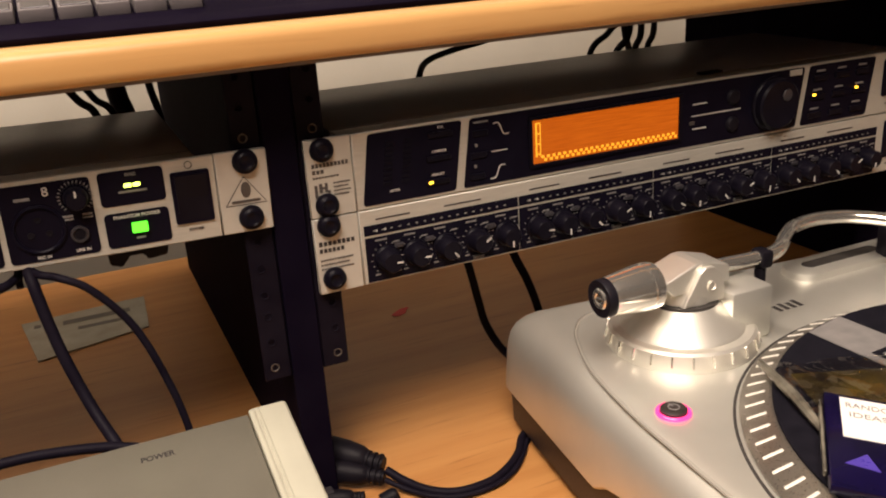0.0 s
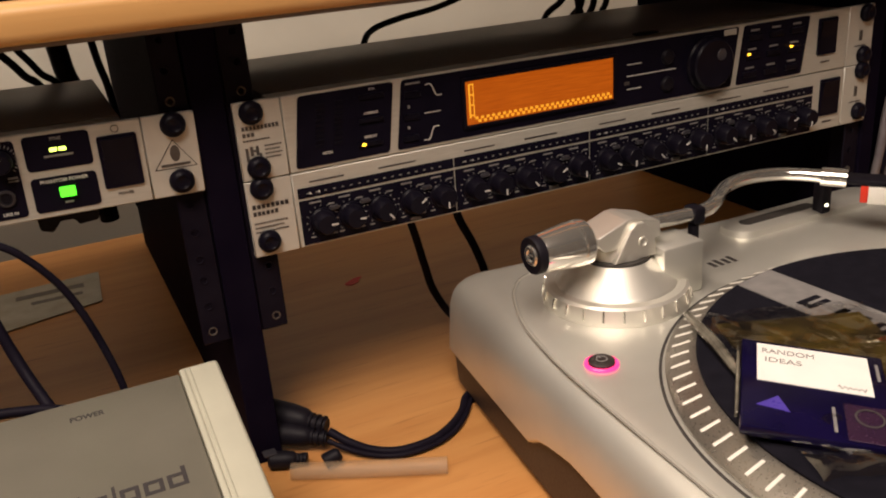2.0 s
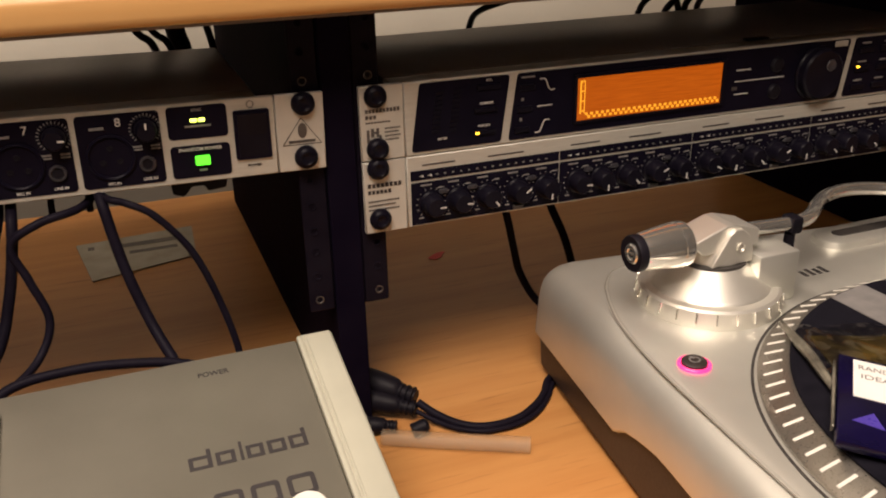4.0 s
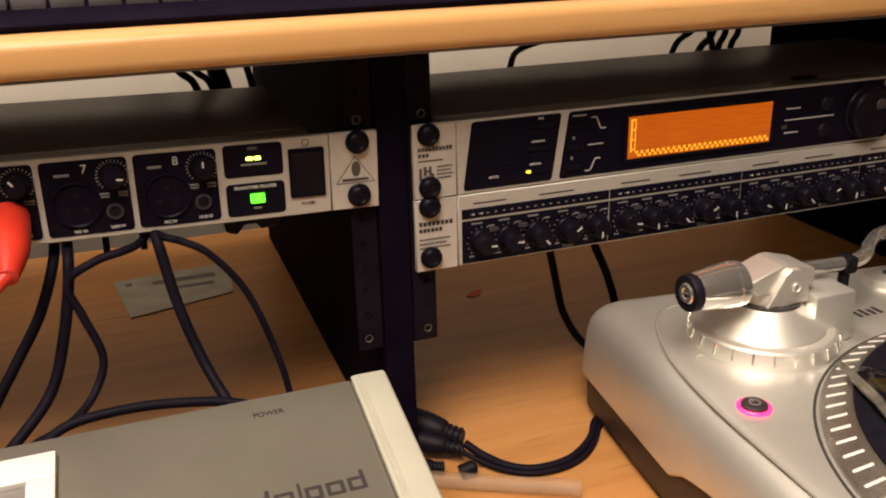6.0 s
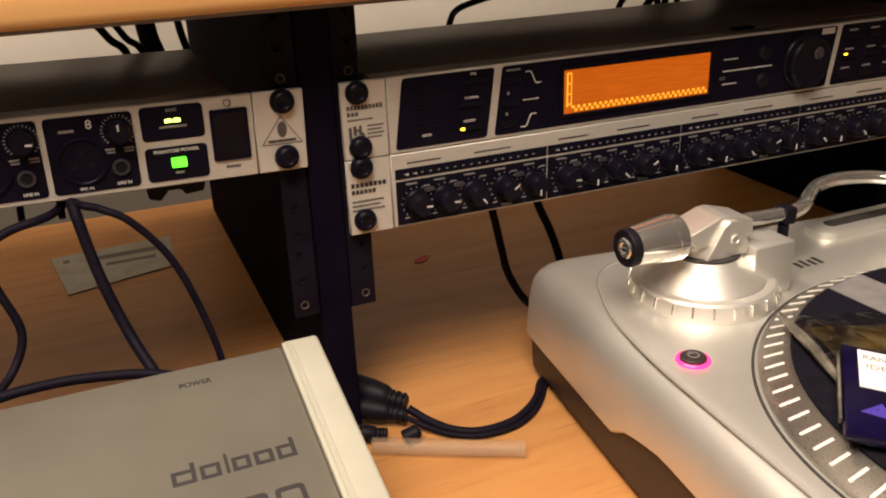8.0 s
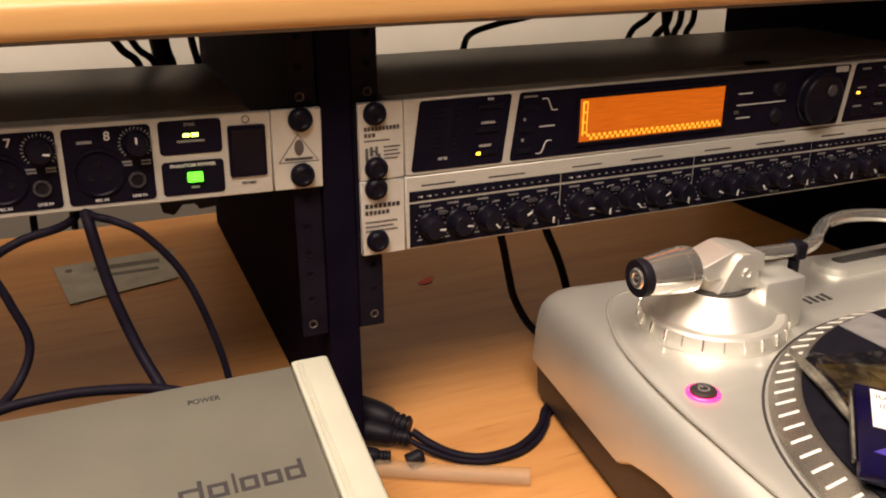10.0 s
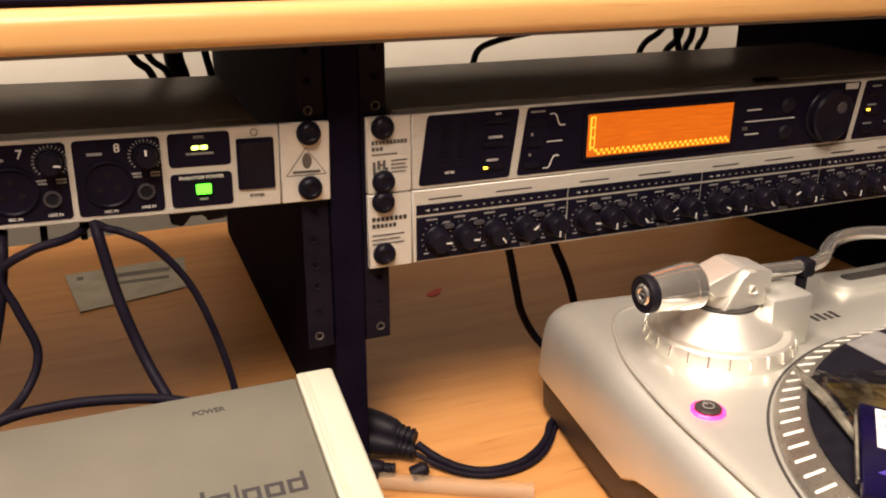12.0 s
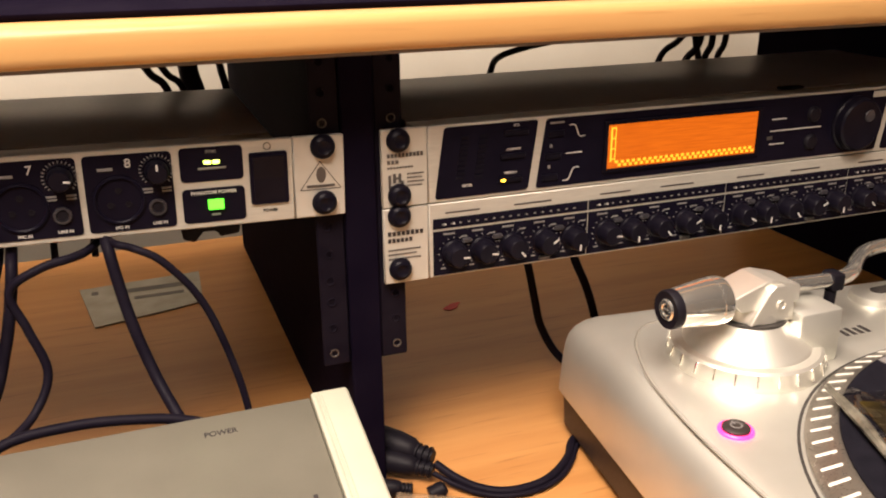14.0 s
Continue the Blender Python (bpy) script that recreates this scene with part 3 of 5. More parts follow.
def build_equalizer():
    z0, z1 = RACK + U + 0.0003, RACK + 2 * U - 0.0006
    unit = thing("graphic_equalizer", (0.2413, 0.08, z0), "silver rack equalizer with amber spectrum display and black panels", "rack unit", "units in the rack bays")
    chassis(0.0225, 0.4600, z0 + 0.001, z1 - 0.0016, 0.166, unit)
    shade(part("faceplate", boxed(0.0264, 0.4562, -0.0006, 0.0030, z0, z1, 0.0006, 1), PLATE, unit, "brushed silver faceplate"))
    ear(0.0, 0.0260, z0, z1, unit)
    ear(0.4566, 0.4826, z0, z1, unit)
    for x in (0.0092, 0.4734):
        rack_screw(x, z1 - 0.0058, unit)
        rack_screw(x, z0 + 0.0070, unit)
    za, zb = z0 + 0.0018, z1 - 0.0014
    meter = part("meter_panel", slab(bmesh.new(), rounded(0.0300, 0.0870, za, zb, 0.0020, 0.0058), -0.0010, 0.0005), GLOSS_BLACK, unit, "black level meter panel")
    for col in (0.0450, 0.0560):
        for i in range(9):
            x, z = col + 0.0004 * i, z0 + 0.0130 + 0.00285 * i
            part("meter_segment", boxed(x - 0.0024, x + 0.0024, -0.0015, -0.0008, z - 0.0008, z + 0.0008), KNOB, meter)
    lettering("caption", "METER", 0.0020, on_face(0.0492, z0 + 0.0082, -0.0012), WHITE_INK, meter)
    for i, word in enumerate(("MEMORY", "COMPARE", "RTA")):
        z = z0 + 0.0125 + 0.0135 * i
        b = part("push_button", boxed(0.0680 + 0.0016 * i, 0.0830 + 0.0016 * i, -0.0024, -0.0008, z - 0.0048, z - 0.0018, 0.0004, 1), KNOB, meter)
        lettering("caption", word, 0.0019, on_face(0.0760 + 0.0016 * i, z + 0.0006, -0.0012), WHITE_INK, meter)
    part("indicator_lamp", boxed(0.0697, 0.0723, -0.0030, -0.0020, z0 + 0.0085, z0 + 0.0099, 0.0003, 1), LED_AMBER, meter, "lit amber indicator lamp")
    main = part("display_panel", slab(bmesh.new(), rounded(0.0920, 0.3450, za, zb, 0.0020, 0.0058), -0.0010, 0.0005), GLOSS_BLACK, unit, "black panel round the display")
    frame_bm = bmesh.new()
    for a in ((0.1355, 0.2475, z0 + 0.0355, z0 + 0.0375), (0.1355, 0.2475, z0 + 0.0070, z0 + 0.0088), (0.1355, 0.1378, z0 + 0.0088, z0 + 0.0355), (0.2452, 0.2475, z0 + 0.0088, z0 + 0.0355)):
        box(frame_bm, a[0], a[1], -0.0026, -0.0008, a[2], a[3])
    part("bezel", frame_bm, KNOB, main, "black display bezel")
    lcd = part("display", boxed(0.1379, 0.2451, -0.0014, -0.0008, z0 + 0.0089, z0 + 0.0354), LCD, main, "amber backlit display")
    line = bmesh.new()
    for i in range(26):
        x = 0.1440 + 0.00385 * i
        box(line, x, x + 0.0019, -0.0017, -0.0014, z0 + 0.0118, z0 + 0.0134)
        box(line, x + 0.0019, x + 0.0038, -0.0017, -0.0014, z0 + 0.0098, z0 + 0.0114)
    box(line, 0.1402, 0.1412, -0.0017, -0.0014, z0 + 0.0130, z0 + 0.0335)
    for i in range(4):
        box(line, 0.1412, 0.1432, -0.0017, -0.0014, z0 + 0.0142 + 0.0062 * i, z0 + 0.0150 + 0.0062 * i)
    box(line, 0.1432, 0.1437, -0.0017, -0.0014, z0 + 0.0130, z0 + 0.0335)
    part("display_graph", line, LCD_LINE, lcd, "bright amber scale and frequency band")
    for k, z in enumerate((z0 + 0.0340, z0 + 0.0210, z0 + 0.0085)):
        x = 0.1180 - 0.0016 * k
        mark = bmesh.new()
        h = (-0.0035, 0.0, 0.0035)[k]
        tube(mark, [(x - 0.0055, -0.0012, z - h), (x - 0.0018, -0.0012, z - h * 0.9), (x + 0.0012, -0.0012, z + h * 0.9), (x + 0.0048, -0.0012, z + h)] if h else
             [(x - 0.0055, -0.0012, z), (x, -0.0012, z), (x + 0.0048, -0.0012, z)], 0.00035, 6, 5)
        part("shelf_symbol", mark, WHITE_INK, main)
        part("push_button", boxed(0.0990 - 0.0016 * k, 0.1090 - 0.0016 * k, -0.0022, -0.0008, z - 0.0026, z + 0.0010, 0.0004, 1), KNOB, main)
    bars([(0.1045, z1 - 0.0040, 0.0090, 0.0010), (0.1010, z0 + 0.0262, 0.0014, 0.0018), (0.1000, z0 + 0.0140, 0.0014, 0.0018)], DIM_INK, main)
    bars([(0.2620, z0 + 0.0290, 0.0110, 0.0007), (0.2760, z0 + 0.0215, 0.0400, 0.0006), (0.2620, z0 + 0.0130, 0.0110, 0.0007)], WHITE_INK, main)
    bars([(0.2560, z0 + 0.0170, 0.0040, 0.0022)], LIP, main)
    for z in (z0 + 0.0300, z0 + 0.0120):
        shade(part("arrow_button", lathe(bmesh.new(), [(0.0052, 0), (0.0050, 0.0016), (0.0040, 0.0026), (0.0002, 0.0028)], on_face(0.2890, z, -0.0008), 20), RUBBER, main, "dark grey round button"))
    wheel = lathe(bmesh.new(), [(0.0182, 0), (0.0182, 0.0016), (0.0172, 0.0026), (0.0168, 0.0070), (0.0155, 0.0082), (0.0110, 0.0076), (0.0003, 0.0072)], on_face(0.3235, z0 + 0.0212, -0.0008), 40)
    wheel = shade(part("jog_wheel", wheel, KNOB, main, "large black jog wheel"), 35)
    part("wheel_dimple", lathe(bmesh.new(), [(0.0040, 0), (0.0036, 0.0006), (0.0002, 0.0002)], on_face(0.3290, z0 + 0.0270, -0.0086), 20), KEYCAP, wheel)
    part("corner_badge", boxed(0.3370, 0.3480, -0.0016, -0.0008, z1 - 0.0062, z1 - 0.0022, 0.0003, 1), EAR, main, "small silver badge")
    keys = part("function_panel", slab(bmesh.new(), rounded(0.3495, 0.4110, za, zb, 0.0020, 0.0058), -0.0010, 0.0005), GLOSS_BLACK, unit, "black panel with function keys")
    for i in range(3):
        for j in range(3):
            x, z = 0.3615 + 0.0195 * i + 0.0018 * j, z0 + 0.0085 + 0.0128 * j
            part("function_key", boxed(x - 0.0062, x + 0.0062, -0.0024, -0.0008, z - 0.0026, z + 0.0014, 0.0004, 1), KNOB, keys)
            bars([(x, z + 0.0040, 0.0076, 0.0012)], DIM_INK, keys, y=-0.0012)
    for x, z in ((0.3592, z0 + 0.0222), (0.3985, z0 + 0.0228)):
        part("indicator_lamp", boxed(x - 0.0013, x + 0.0013, -0.0030, -0.0020, z - 0.0007, z + 0.0007, 0.0003, 1), LED_AMBER, keys, "lit amber indicator lamp")
    rocker_switch(0.4255, 0.4440, z0 + 0.0125, z0 + 0.0385, unit)
    bars([(0.4348, z0 + 0.0070, 0.0090, 0.0012)], LIP, unit, y=-0.0008)
    part("seam_tab", boxed(0.2840, 0.3020, 0.0235, 0.0300, z1 - 0.0018, z1 - 0.0004, 0.0004, 1), RUBBER, unit, "small black tab on the cover seam")
    # small print on the ears
    dashes(0.0030, 0.0240, z1 - 0.0142, 0.0024, 10, LIP, unit)
    dashes(0.0030, 0.0100, z1 - 0.0178, 0.0022, 3, LIP, unit)
    dashes(0.0030, 0.0180, z1 - 0.0210, 0.0010, 9, LIP, unit)
    emblem = bmesh.new()
    for q in ((0.0034, 0.0050, 0.0185, 0.0110), (0.0050, 0.0122, 0.0125, 0.0110), (0.0060, 0.0078, 0.0192, 0.0140), (0.0092, 0.0108, 0.0192, 0.0140), (0.0078, 0.0092, 0.0172, 0.0160), (0.0108, 0.0122, 0.0150, 0.0125)):
        box(emblem, q[0], q[1], -0.0009, -0.0004, z0 + q[3], z0 + q[2])
    part("emblem", emblem, LIP, unit, "small dark square emblem")
    for i in range(4):
        dashes(0.0142, 0.0240 - 0.0012 * (i % 2), z0 + 0.0186 - 0.0022 * i, 0.0010, 7, LIP, unit)
    bars([(0.4700, z0 + 0.0215, 0.0030, 0.0075), (0.4700, z0 + 0.0140, 0.0120, 0.0008)], LIP, unit, y=-0.0008)


def build_compressor():
    z0, z1 = RACK, RACK + U - 0.0003
    unit = thing("four_channel_compressor", (0.2413, 0.08, z0), "silver rack compressor with rows of black knobs", "rack unit", "units in the rack bays")
    chassis(0.0225, 0.4600, z0 + 0.001, z1 - 0.0016, 0.245, unit)
    shade(part("faceplate", boxed(0.0264, 0.4562, -0.0006, 0.0030, z0, z1, 0.0006, 1), PLATE, unit, "brushed silver faceplate"))
    ear(0.0, 0.0260, z0, z1, unit)
    ear(0.4566, 0.4826, z0, z1, unit)
    for x in (0.0088, 0.4734):
        rack_screw(x, z1 - 0.0040, unit)
        rack_screw(x, z0 + 0.0088, unit)
    turns = ((-93, -95, -140, -58, 178), (-95, 180, -138, -60, 180), (-120, 175, -140, -62, 178), (-135, 180, -135, -60, 170))
    for c in range(4):
        x0 = 0.0287 + 0.0992 * c
        x1 = x0 + 0.0985
        led = part("led_strip", slab(bmesh.new(), [(x0, z0 + 0.0292), (x1, z0 + 0.0292), (x1, z0 + 0.0352), (x0, z0 + 0.0352)], -0.0010, 0.0005), GLOSS_BLACK, unit, "black strip of indicator lamps")
        bars([(x0 + 0.006 + 0.0052 * i, z0 + 0.0318, 0.0014, 0.0007) for i in range(17)], DIM_INK, led, "led_dot")
        bars([(x0 + 0.0072, z0 + 0.0318, 0.0010, 0.0010), (x0 + 0.0125, z0 + 0.0318, 0.0010, 0.0010)], WHITE_INK, led, "led_dot", -0.0018)
        bars([(x0 + 0.018, z0 + 0.0382, 0.0210, 0.0009), (x0 + 0.062, z0 + 0.0382, 0.0240, 0.0009)], LIP, unit, y=-0.0008)
        panel = part("knob_panel", slab(bmesh.new(), [(x0, z0 + 0.0012), (x1, z0 + 0.0012), (x1, z0 + 0.0278), (x0, z0 + 0.0278)], -0.0010, 0.0005), GLOSS_BLACK, unit, "black panel with five knobs")
        for k, dx in enumerate((0.0125, 0.0300, 0.0492, 0.0695, 0.0892)):
            small_knob(x0 + dx, z0 + 0.0140, 0.0068, turns[c][k], panel, 0.0105)
            tick_ring(x0 + dx, z0 + 0.0140, 0.0088, 0.0097, 13, panel)
            bars([(x0 + dx - 0.0030, z0 + 0.0258, 0.0070, 0.0010), (x0 + dx + 0.0062, z0 + 0.0232, 0.0040, 0.0008), (x0 + dx - 0.0066, z0 + 0.0052, 0.0030, 0.0008),
                  (x0 + dx + 0.0066, z0 + 0.0052, 0.0030, 0.0008)], DIM_INK, panel, y=-0.0012)
            if k in (1, 2, 4):
                part("push_button", boxed(x0 + dx - 0.0128, x0 + dx - 0.0072, -0.0030, -0.0008, z0 + 0.0195, z0 + 0.0222, 0.0004, 1), KEYCAP, panel)
        part("push_button", boxed(x0 + 0.0665, x0 + 0.0735, -0.0030, -0.0008, z0 + 0.0022, z0 + 0.0046, 0.0004, 1), LIP, panel, "grey push button")
    rocker_switch(0.4320, 0.4515, z0 + 0.0110, z0 + 0.0385, unit)
    bars([(0.4415, z0 + 0.0060, 0.0090, 0.0012)], LIP, unit, y=-0.0008)
    dashes(0.0022, 0.0235, z1 - 0.0145, 0.0026, 8, DARK_INK, unit)
    dashes(0.0022, 0.0170, z1 - 0.0185, 0.0024, 6, DARK_INK, unit)
    for i in range(3):
        dashes(0.0022, 0.0215 - 0.0025 * (i % 2), z0 + 0.0200 - 0.0026 * i, 0.0011, 12, LIP, unit)
    bars([(0.4700, z0 + 0.0245, 0.0030, 0.0075), (0.4700, z0 + 0.0165, 0.0120, 0.0008)], LIP, unit, y=-0.0008)


build_preamp()
build_equalizer()
build_compressor()


# ---- turntable ----
TT = (0.3700, 0.4650)   # width and depth
TOP = 0.0850
PX, PY = 0.2910, -0.2575


def loop_xy(x0, x1, y0, y1, r, steps=8):
    return [(x, y) for x, y in rounded(x0, x1, y0, y1, r, 0, steps)]


def dense(pts, gap=0.012):
    out = []
    for a, b in zip(pts, pts[1:] + pts[:1]):
        n = max(1, int(math.dist(a, b) / gap))
        out += [(a[0] + (b[0] - a[0]) * i / n, a[1] + (b[1] - a[1]) * i / n) for i in range(n)]
    return out


def loft(bm, rings):
    made = [[bm.verts.new(p) for p in ring] for ring in rings]
    for a, b in zip(made, made[1:]):
        for i in range(len(a)):
            bm.faces.new((a[i], a[(i + 1) % len(a)], b[(i + 1) % len(a)], b[i]))
    bm.faces.new(made[0][::-1])
    bm.faces.new(made[-1])
    return bm


def build_turntable():
    wide, deep = TT
    deck = thing("turntable", (0.29, -0.22, 0.0), "silver record turntable with curved tonearm and pink lit power button", "turntable")
    base = dense(loop_xy(0.0, wide, -deep, 0.0, 0.012))
    cx, cy = wide / 2, -deep / 2
    at_corner = Matrix.Translation((0.1255, 0.0300, 0.0)) @ Matrix.Rotation(radians(-5.7), 4, "Z")

    def ring(z, inset, arch=0.0, back=1.0):
        out = []
        for x, y in base:
            nx = x - inset * max(-1, min(1, (x - cx) / cx * 1.6))
            ny = y - inset * back * max(-1, min(1, (y - cy) / -cy * 1.6))
            up = 0.0
            if arch and x < 0.03:
                s = max(0.0, min(1.0, (-0.137 - y) / 0.050)) * max(0.0, min(1.0, (y + 0.400) / 0.050))
                up = arch * math.sqrt(s)
            out.append(at_corner @ Vector((nx, ny, z + up)))
        return out

    bm = loft(bmesh.new(), [ring(0.0300, 0.0065, 0.018), ring(0.0310, 0.0002, 0.018), ring(0.0320, 0.0, 0.0180), ring(0.0570, 0.0014, 0.003), ring(0.0650, 0.0022), ring(0.0715, 0.0038, 0, 0.8), ring(0.0765, 0.0064, 0, 0.8),
                            ring(0.0802, 0.0098, 0, 0.8), ring(0.0827, 0.0138, 0, 0.8), ring(0.0843, 0.0184, 0, 0.8), ring(TOP, 0.0240, 0, 0.8), ring(TOP, 0.0330)])
    shade(part("body", bm, SILVER, deck, "silver painted body with rounded edges"), 55)

    shade(part("base", loft(bmesh.new(), [ring(0.0060, 0.0050), ring(0.0070, 0.0035), ring(0.0300, 0.0026), ring(0.0500, 0.0030), ring(0.0590, 0.0120)]), DARK_BASE, deck, "dark brown plastic base"), 40)
    for fx, fy in ((0.030, -0.050), (0.030, -deep + 0.050), (wide - 0.030, -0.050), (wide - 0.030, -deep + 0.050)):
        shade(part("foot", lathe(bmesh.new(), [(0.0180, 0.0), (0.0195, 0.0008), (0.0195, 0.0060), (0.0170, 0.0065)], at_corner @ Matrix.Translation((fx, fy, 0)), 28), RUBBER, deck, "black rubber foot"), 40)
    # engraved line round the raised arm corner
    tube_pts = [(0.205, -0.0075), (0.170, -0.0095), (0.152, -0.024), (0.140, -0.046), (0.129, -0.078), (0.1215, -0.126), (0.1180, -0.180), (0.1150, -0.245), (0.1110, -0.330), (0.1050, -0.400)]
    part("panel_line", tube(bmesh.new(), [(x, y, TOP + 0.0001) for x, y in tube_pts], 0.0005, 6, 8), SEAM, deck, "engraved line")
    part("panel_step", tube(bmesh.new(), [(x + 0.0014, y - 0.0004, TOP - 0.0004) for x, y in tube_pts], 0.0010, 8, 8), SILVER, deck, "raised silver step beside the line")
    part("well_line", lathe(bmesh.new(), [(0.1640, 0), (0.1655, 0), (0.1655, 0.0004), (0.1640, 0.0004)], Matrix.Translation((PX, PY, TOP)), 120, False), GROOVE, deck, "dark gap round the platter")
    at = Matrix.Translation((PX, PY, TOP))
    platter = shade(part("platter", lathe(bmesh.new(), [(0.1620, 0.0004), (0.1625, 0.0022), (0.1612, 0.0034), (0.1490, 0.0092), (0.1476, 0.0096), (0.0002, 0.0096)], at, 120), PLATTER, deck, "dark metal platter with bevelled rim"), 30)
    mark_me = None
    for i in range(88):
        m = at @ Matrix.Rotation(2 * math.pi * i / 88, 4, "Z") @ Matrix.Translation((0.1553, 0, 0.00635)) @ Matrix.Rotation(math.atan2(0.0058, 0.0122), 4, "Y")
        if mark_me is None:
            q = box(bmesh.new(), -0.0050, 0.0050, -0.0010, 0.0010, -0.0003, 0.0004, 0.0003, 1)
            mark_me = bpy.data.meshes.new("strobe_mark")
            q.to_mesh(mark_me)
            q.free()
            mark_me.materials.append(STROBE)
        ob = new("strobe_mark", mark_me)
        ob.parent = platter
        ob.matrix_basis = m
    # felt mat with a pale band carrying plain dark shapes
    mat_top = TOP + 0.0118
    shade(part("slipmat", lathe(bmesh.new(), [(0.1474, 0.0098), (0.1476, 0.0110), (0.1468, 0.0118), (0.0002, 0.0118)], at, 120), FELT, deck, "black felt slipmat with a pale grey band"), 40)
    ang = math.atan2(-0.203 + 0.107, 0.284 - 0.276) + radians(-1)
    u, v = Vector((math.cos(ang), math.sin(ang), 0)), Vector((-math.sin(ang), math.cos(ang), 0))
    mid = Vector((0.2640, -0.1700, mat_top))
    band = bmesh.new()
    s0 = -0.066
    box(band, s0, 0.205, -0.0165, 0.0165, 0.0002, 0.0007)
    turn = Matrix.Translation(mid) @ Matrix((u, v, (0, 0, 1))).transposed().to_4x4()
    bmesh.ops.transform(band, matrix=turn, verts=band.verts)
    for vert in band.verts:
        d = Vector((vert.co.x - PX, vert.co.y - PY))
        if d.length > 0.1462:
            d = d.normalized() * 0.1462
            vert.co.x, vert.co.y = PX + d.x, PY + d.y
    band = part("mat_band", band, FELT_BAND, deck, "pale grey band on the slipmat")
    for i, (w, h) in enumerate(((0.010, 0.016), (0.004, 0.012), (0.012, 0.012), (0.016, 0.012), (0.011, 0.012), (0.014, 0.016))):
        g = bmesh.new()
        sx = -0.012 + 0.0170 * i
        box(g, sx - w / 2, sx - w / 2 + 0.0036, -h / 2, h / 2, 0.0007, 0.0010)
        box(g, sx + w / 2 - 0.0036, sx + w / 2, -h / 2, h / 2, 0.0007, 0.0010)
        box(g, sx - w / 2 + 0.0036, sx + w / 2 - 0.0036, -h / 2, -h / 2 + 0.0038, 0.0007, 0.0010)
        bmesh.ops.transform(g, matrix=turn, verts=g.verts)
        part("band_mark", g, FELT, band, "plain dark shape")
    # power button with a pink ring
    bt = Matrix.Translation((0.1410, -0.1340, TOP))
    ring_ob = shade(part("lit_ring", lathe(bmesh.new(), [(0.0091, 0.0002), (0.0091, 0.0012), (0.0084, 0.0018), (0.0074, 0.0016), (0.0072, 0.0004)], bt, 36), LED_PINK, deck, "pink glowing ring"))
    button = shade(part("power_button", lathe(bmesh.new(), [(0.0070, 0.0006), (0.0070, 0.0026), (0.0062, 0.0032), (0.0002, 0.0034)], bt, 32), DARK_BASE, deck, "dark power button"))
    sym = lathe(bmesh.new(), [(0.0024, 0), (0.0031, 0), (0.0031, 0.0002), (0.0024, 0.0002)], bt @ Matrix.Translation((0, 0, 0.0034)), 24, False)
    box(sym, 0.1406, 0.1414, -0.1330, -0.1300, TOP + 0.0034, TOP + 0.0037)
    part("power_symbol", sym, DIM_INK, button)
    # tonearm base
    bx, by = 0.1975, -0.0690
    bm_at = Matrix.Translation((bx, by, TOP))
    foot = shade(part("arm_base", lathe(bmesh.new(), [(0.0442, 0.0001), (0.0442, 0.0030), (0.0428, 0.0098), (0.0410, 0.0110), (0.0362, 0.0114), (0.0356, 0.0124), (0.0342, 0.0134), (0.0218, 0.0258),
                                                      (0.0204, 0.0268), (0.0002, 0.0268)], bm_at, 64), SATIN, deck, "satin metal tonearm base ring"), 24)
    notch = box(bmesh.new(), -0.0010, 0.0010, -0.0006, 0.0006, -0.0034, 0.0034, 0.0003, 1)
    notch_me = bpy.data.meshes.new("height_notch")
    notch.to_mesh(notch_me)
    notch.free()
    notch_me.materials.append(CHROME)
    for i in range(24):
        ob = new("height_notch", notch_me)
        ob.parent = foot
        ob.matrix_basis = bm_at @ Matrix.Rotation(2 * math.pi * i / 24, 4, "Z") @ Matrix.Translation((0.0436, 0, 0.0064)) @ Matrix.Rotation(radians(-12), 4, "Y")
    part("dark_collar", lathe(bmesh.new(), [(0.0206, 0.0262), (0.0206, 0.0284), (0.0002, 0.0288)], bm_at, 40), GROOVE, deck)
    # gimbal: a tapering drum under an angular housing
    drum = shade(part("gimbal_drum", lathe(bmesh.new(), [(0.0176, 0.0288), (0.0172, 0.0320), (0.0142, 0.0430), (0.0120, 0.0452), (0.0002, 0.0452)], Matrix.Translation((bx, by, TOP)), 32), SATIN, deck, "cast metal pivot housing"), 35)
    h = bmesh.new()
    slab(h, [(0.1742, 0.1268), (0.1750, 0.1306), (0.1955, 0.1378), (0.2010, 0.1380), (0.2190, 0.1330), (0.2196, 0.1236), (0.2080, 0.1215), (0.1800, 0.1215)], -0.0830, -0.0600)
    bmesh.ops.bevel(h, geom=list(h.edges), offset=0.0007, segments=2, affect="EDGES", profile=0.5)
    head = shade(part("gimbal_head", h, SATIN, deck, "angular cast metal pivot head"), 16)
    side_screw = lathe(bmesh.new(), [(0.0030, 0), (0.0030, 0.0010), (0.0022, 0.0010), (0.0018, 0.0003), (0.0002, 0.0003)], Matrix.Translation((0.2045, -0.0858, 0.1240)) @ FACE, 18)
    shade(part("pivot_screw", side_screw, SATIN, head))
    wedge = bmesh.new()
    slab(wedge, [(0.1850, 0.1136), (0.2140, 0.1136), (0.2140, 0.1220), (0.2105, 0.1310), (0.2060, 0.1352), (0.2000, 0.1356), (0.1965, 0.1330)], -0.0858, -0.0810)
    bmesh.ops.bevel(wedge, geom=list(wedge.edges), offset=0.0007, segments=2, affect="EDGES", profile=0.5)
    shade(part("pivot_cheek", wedge, SATIN, head, "cast cheek of the pivot"), 16)
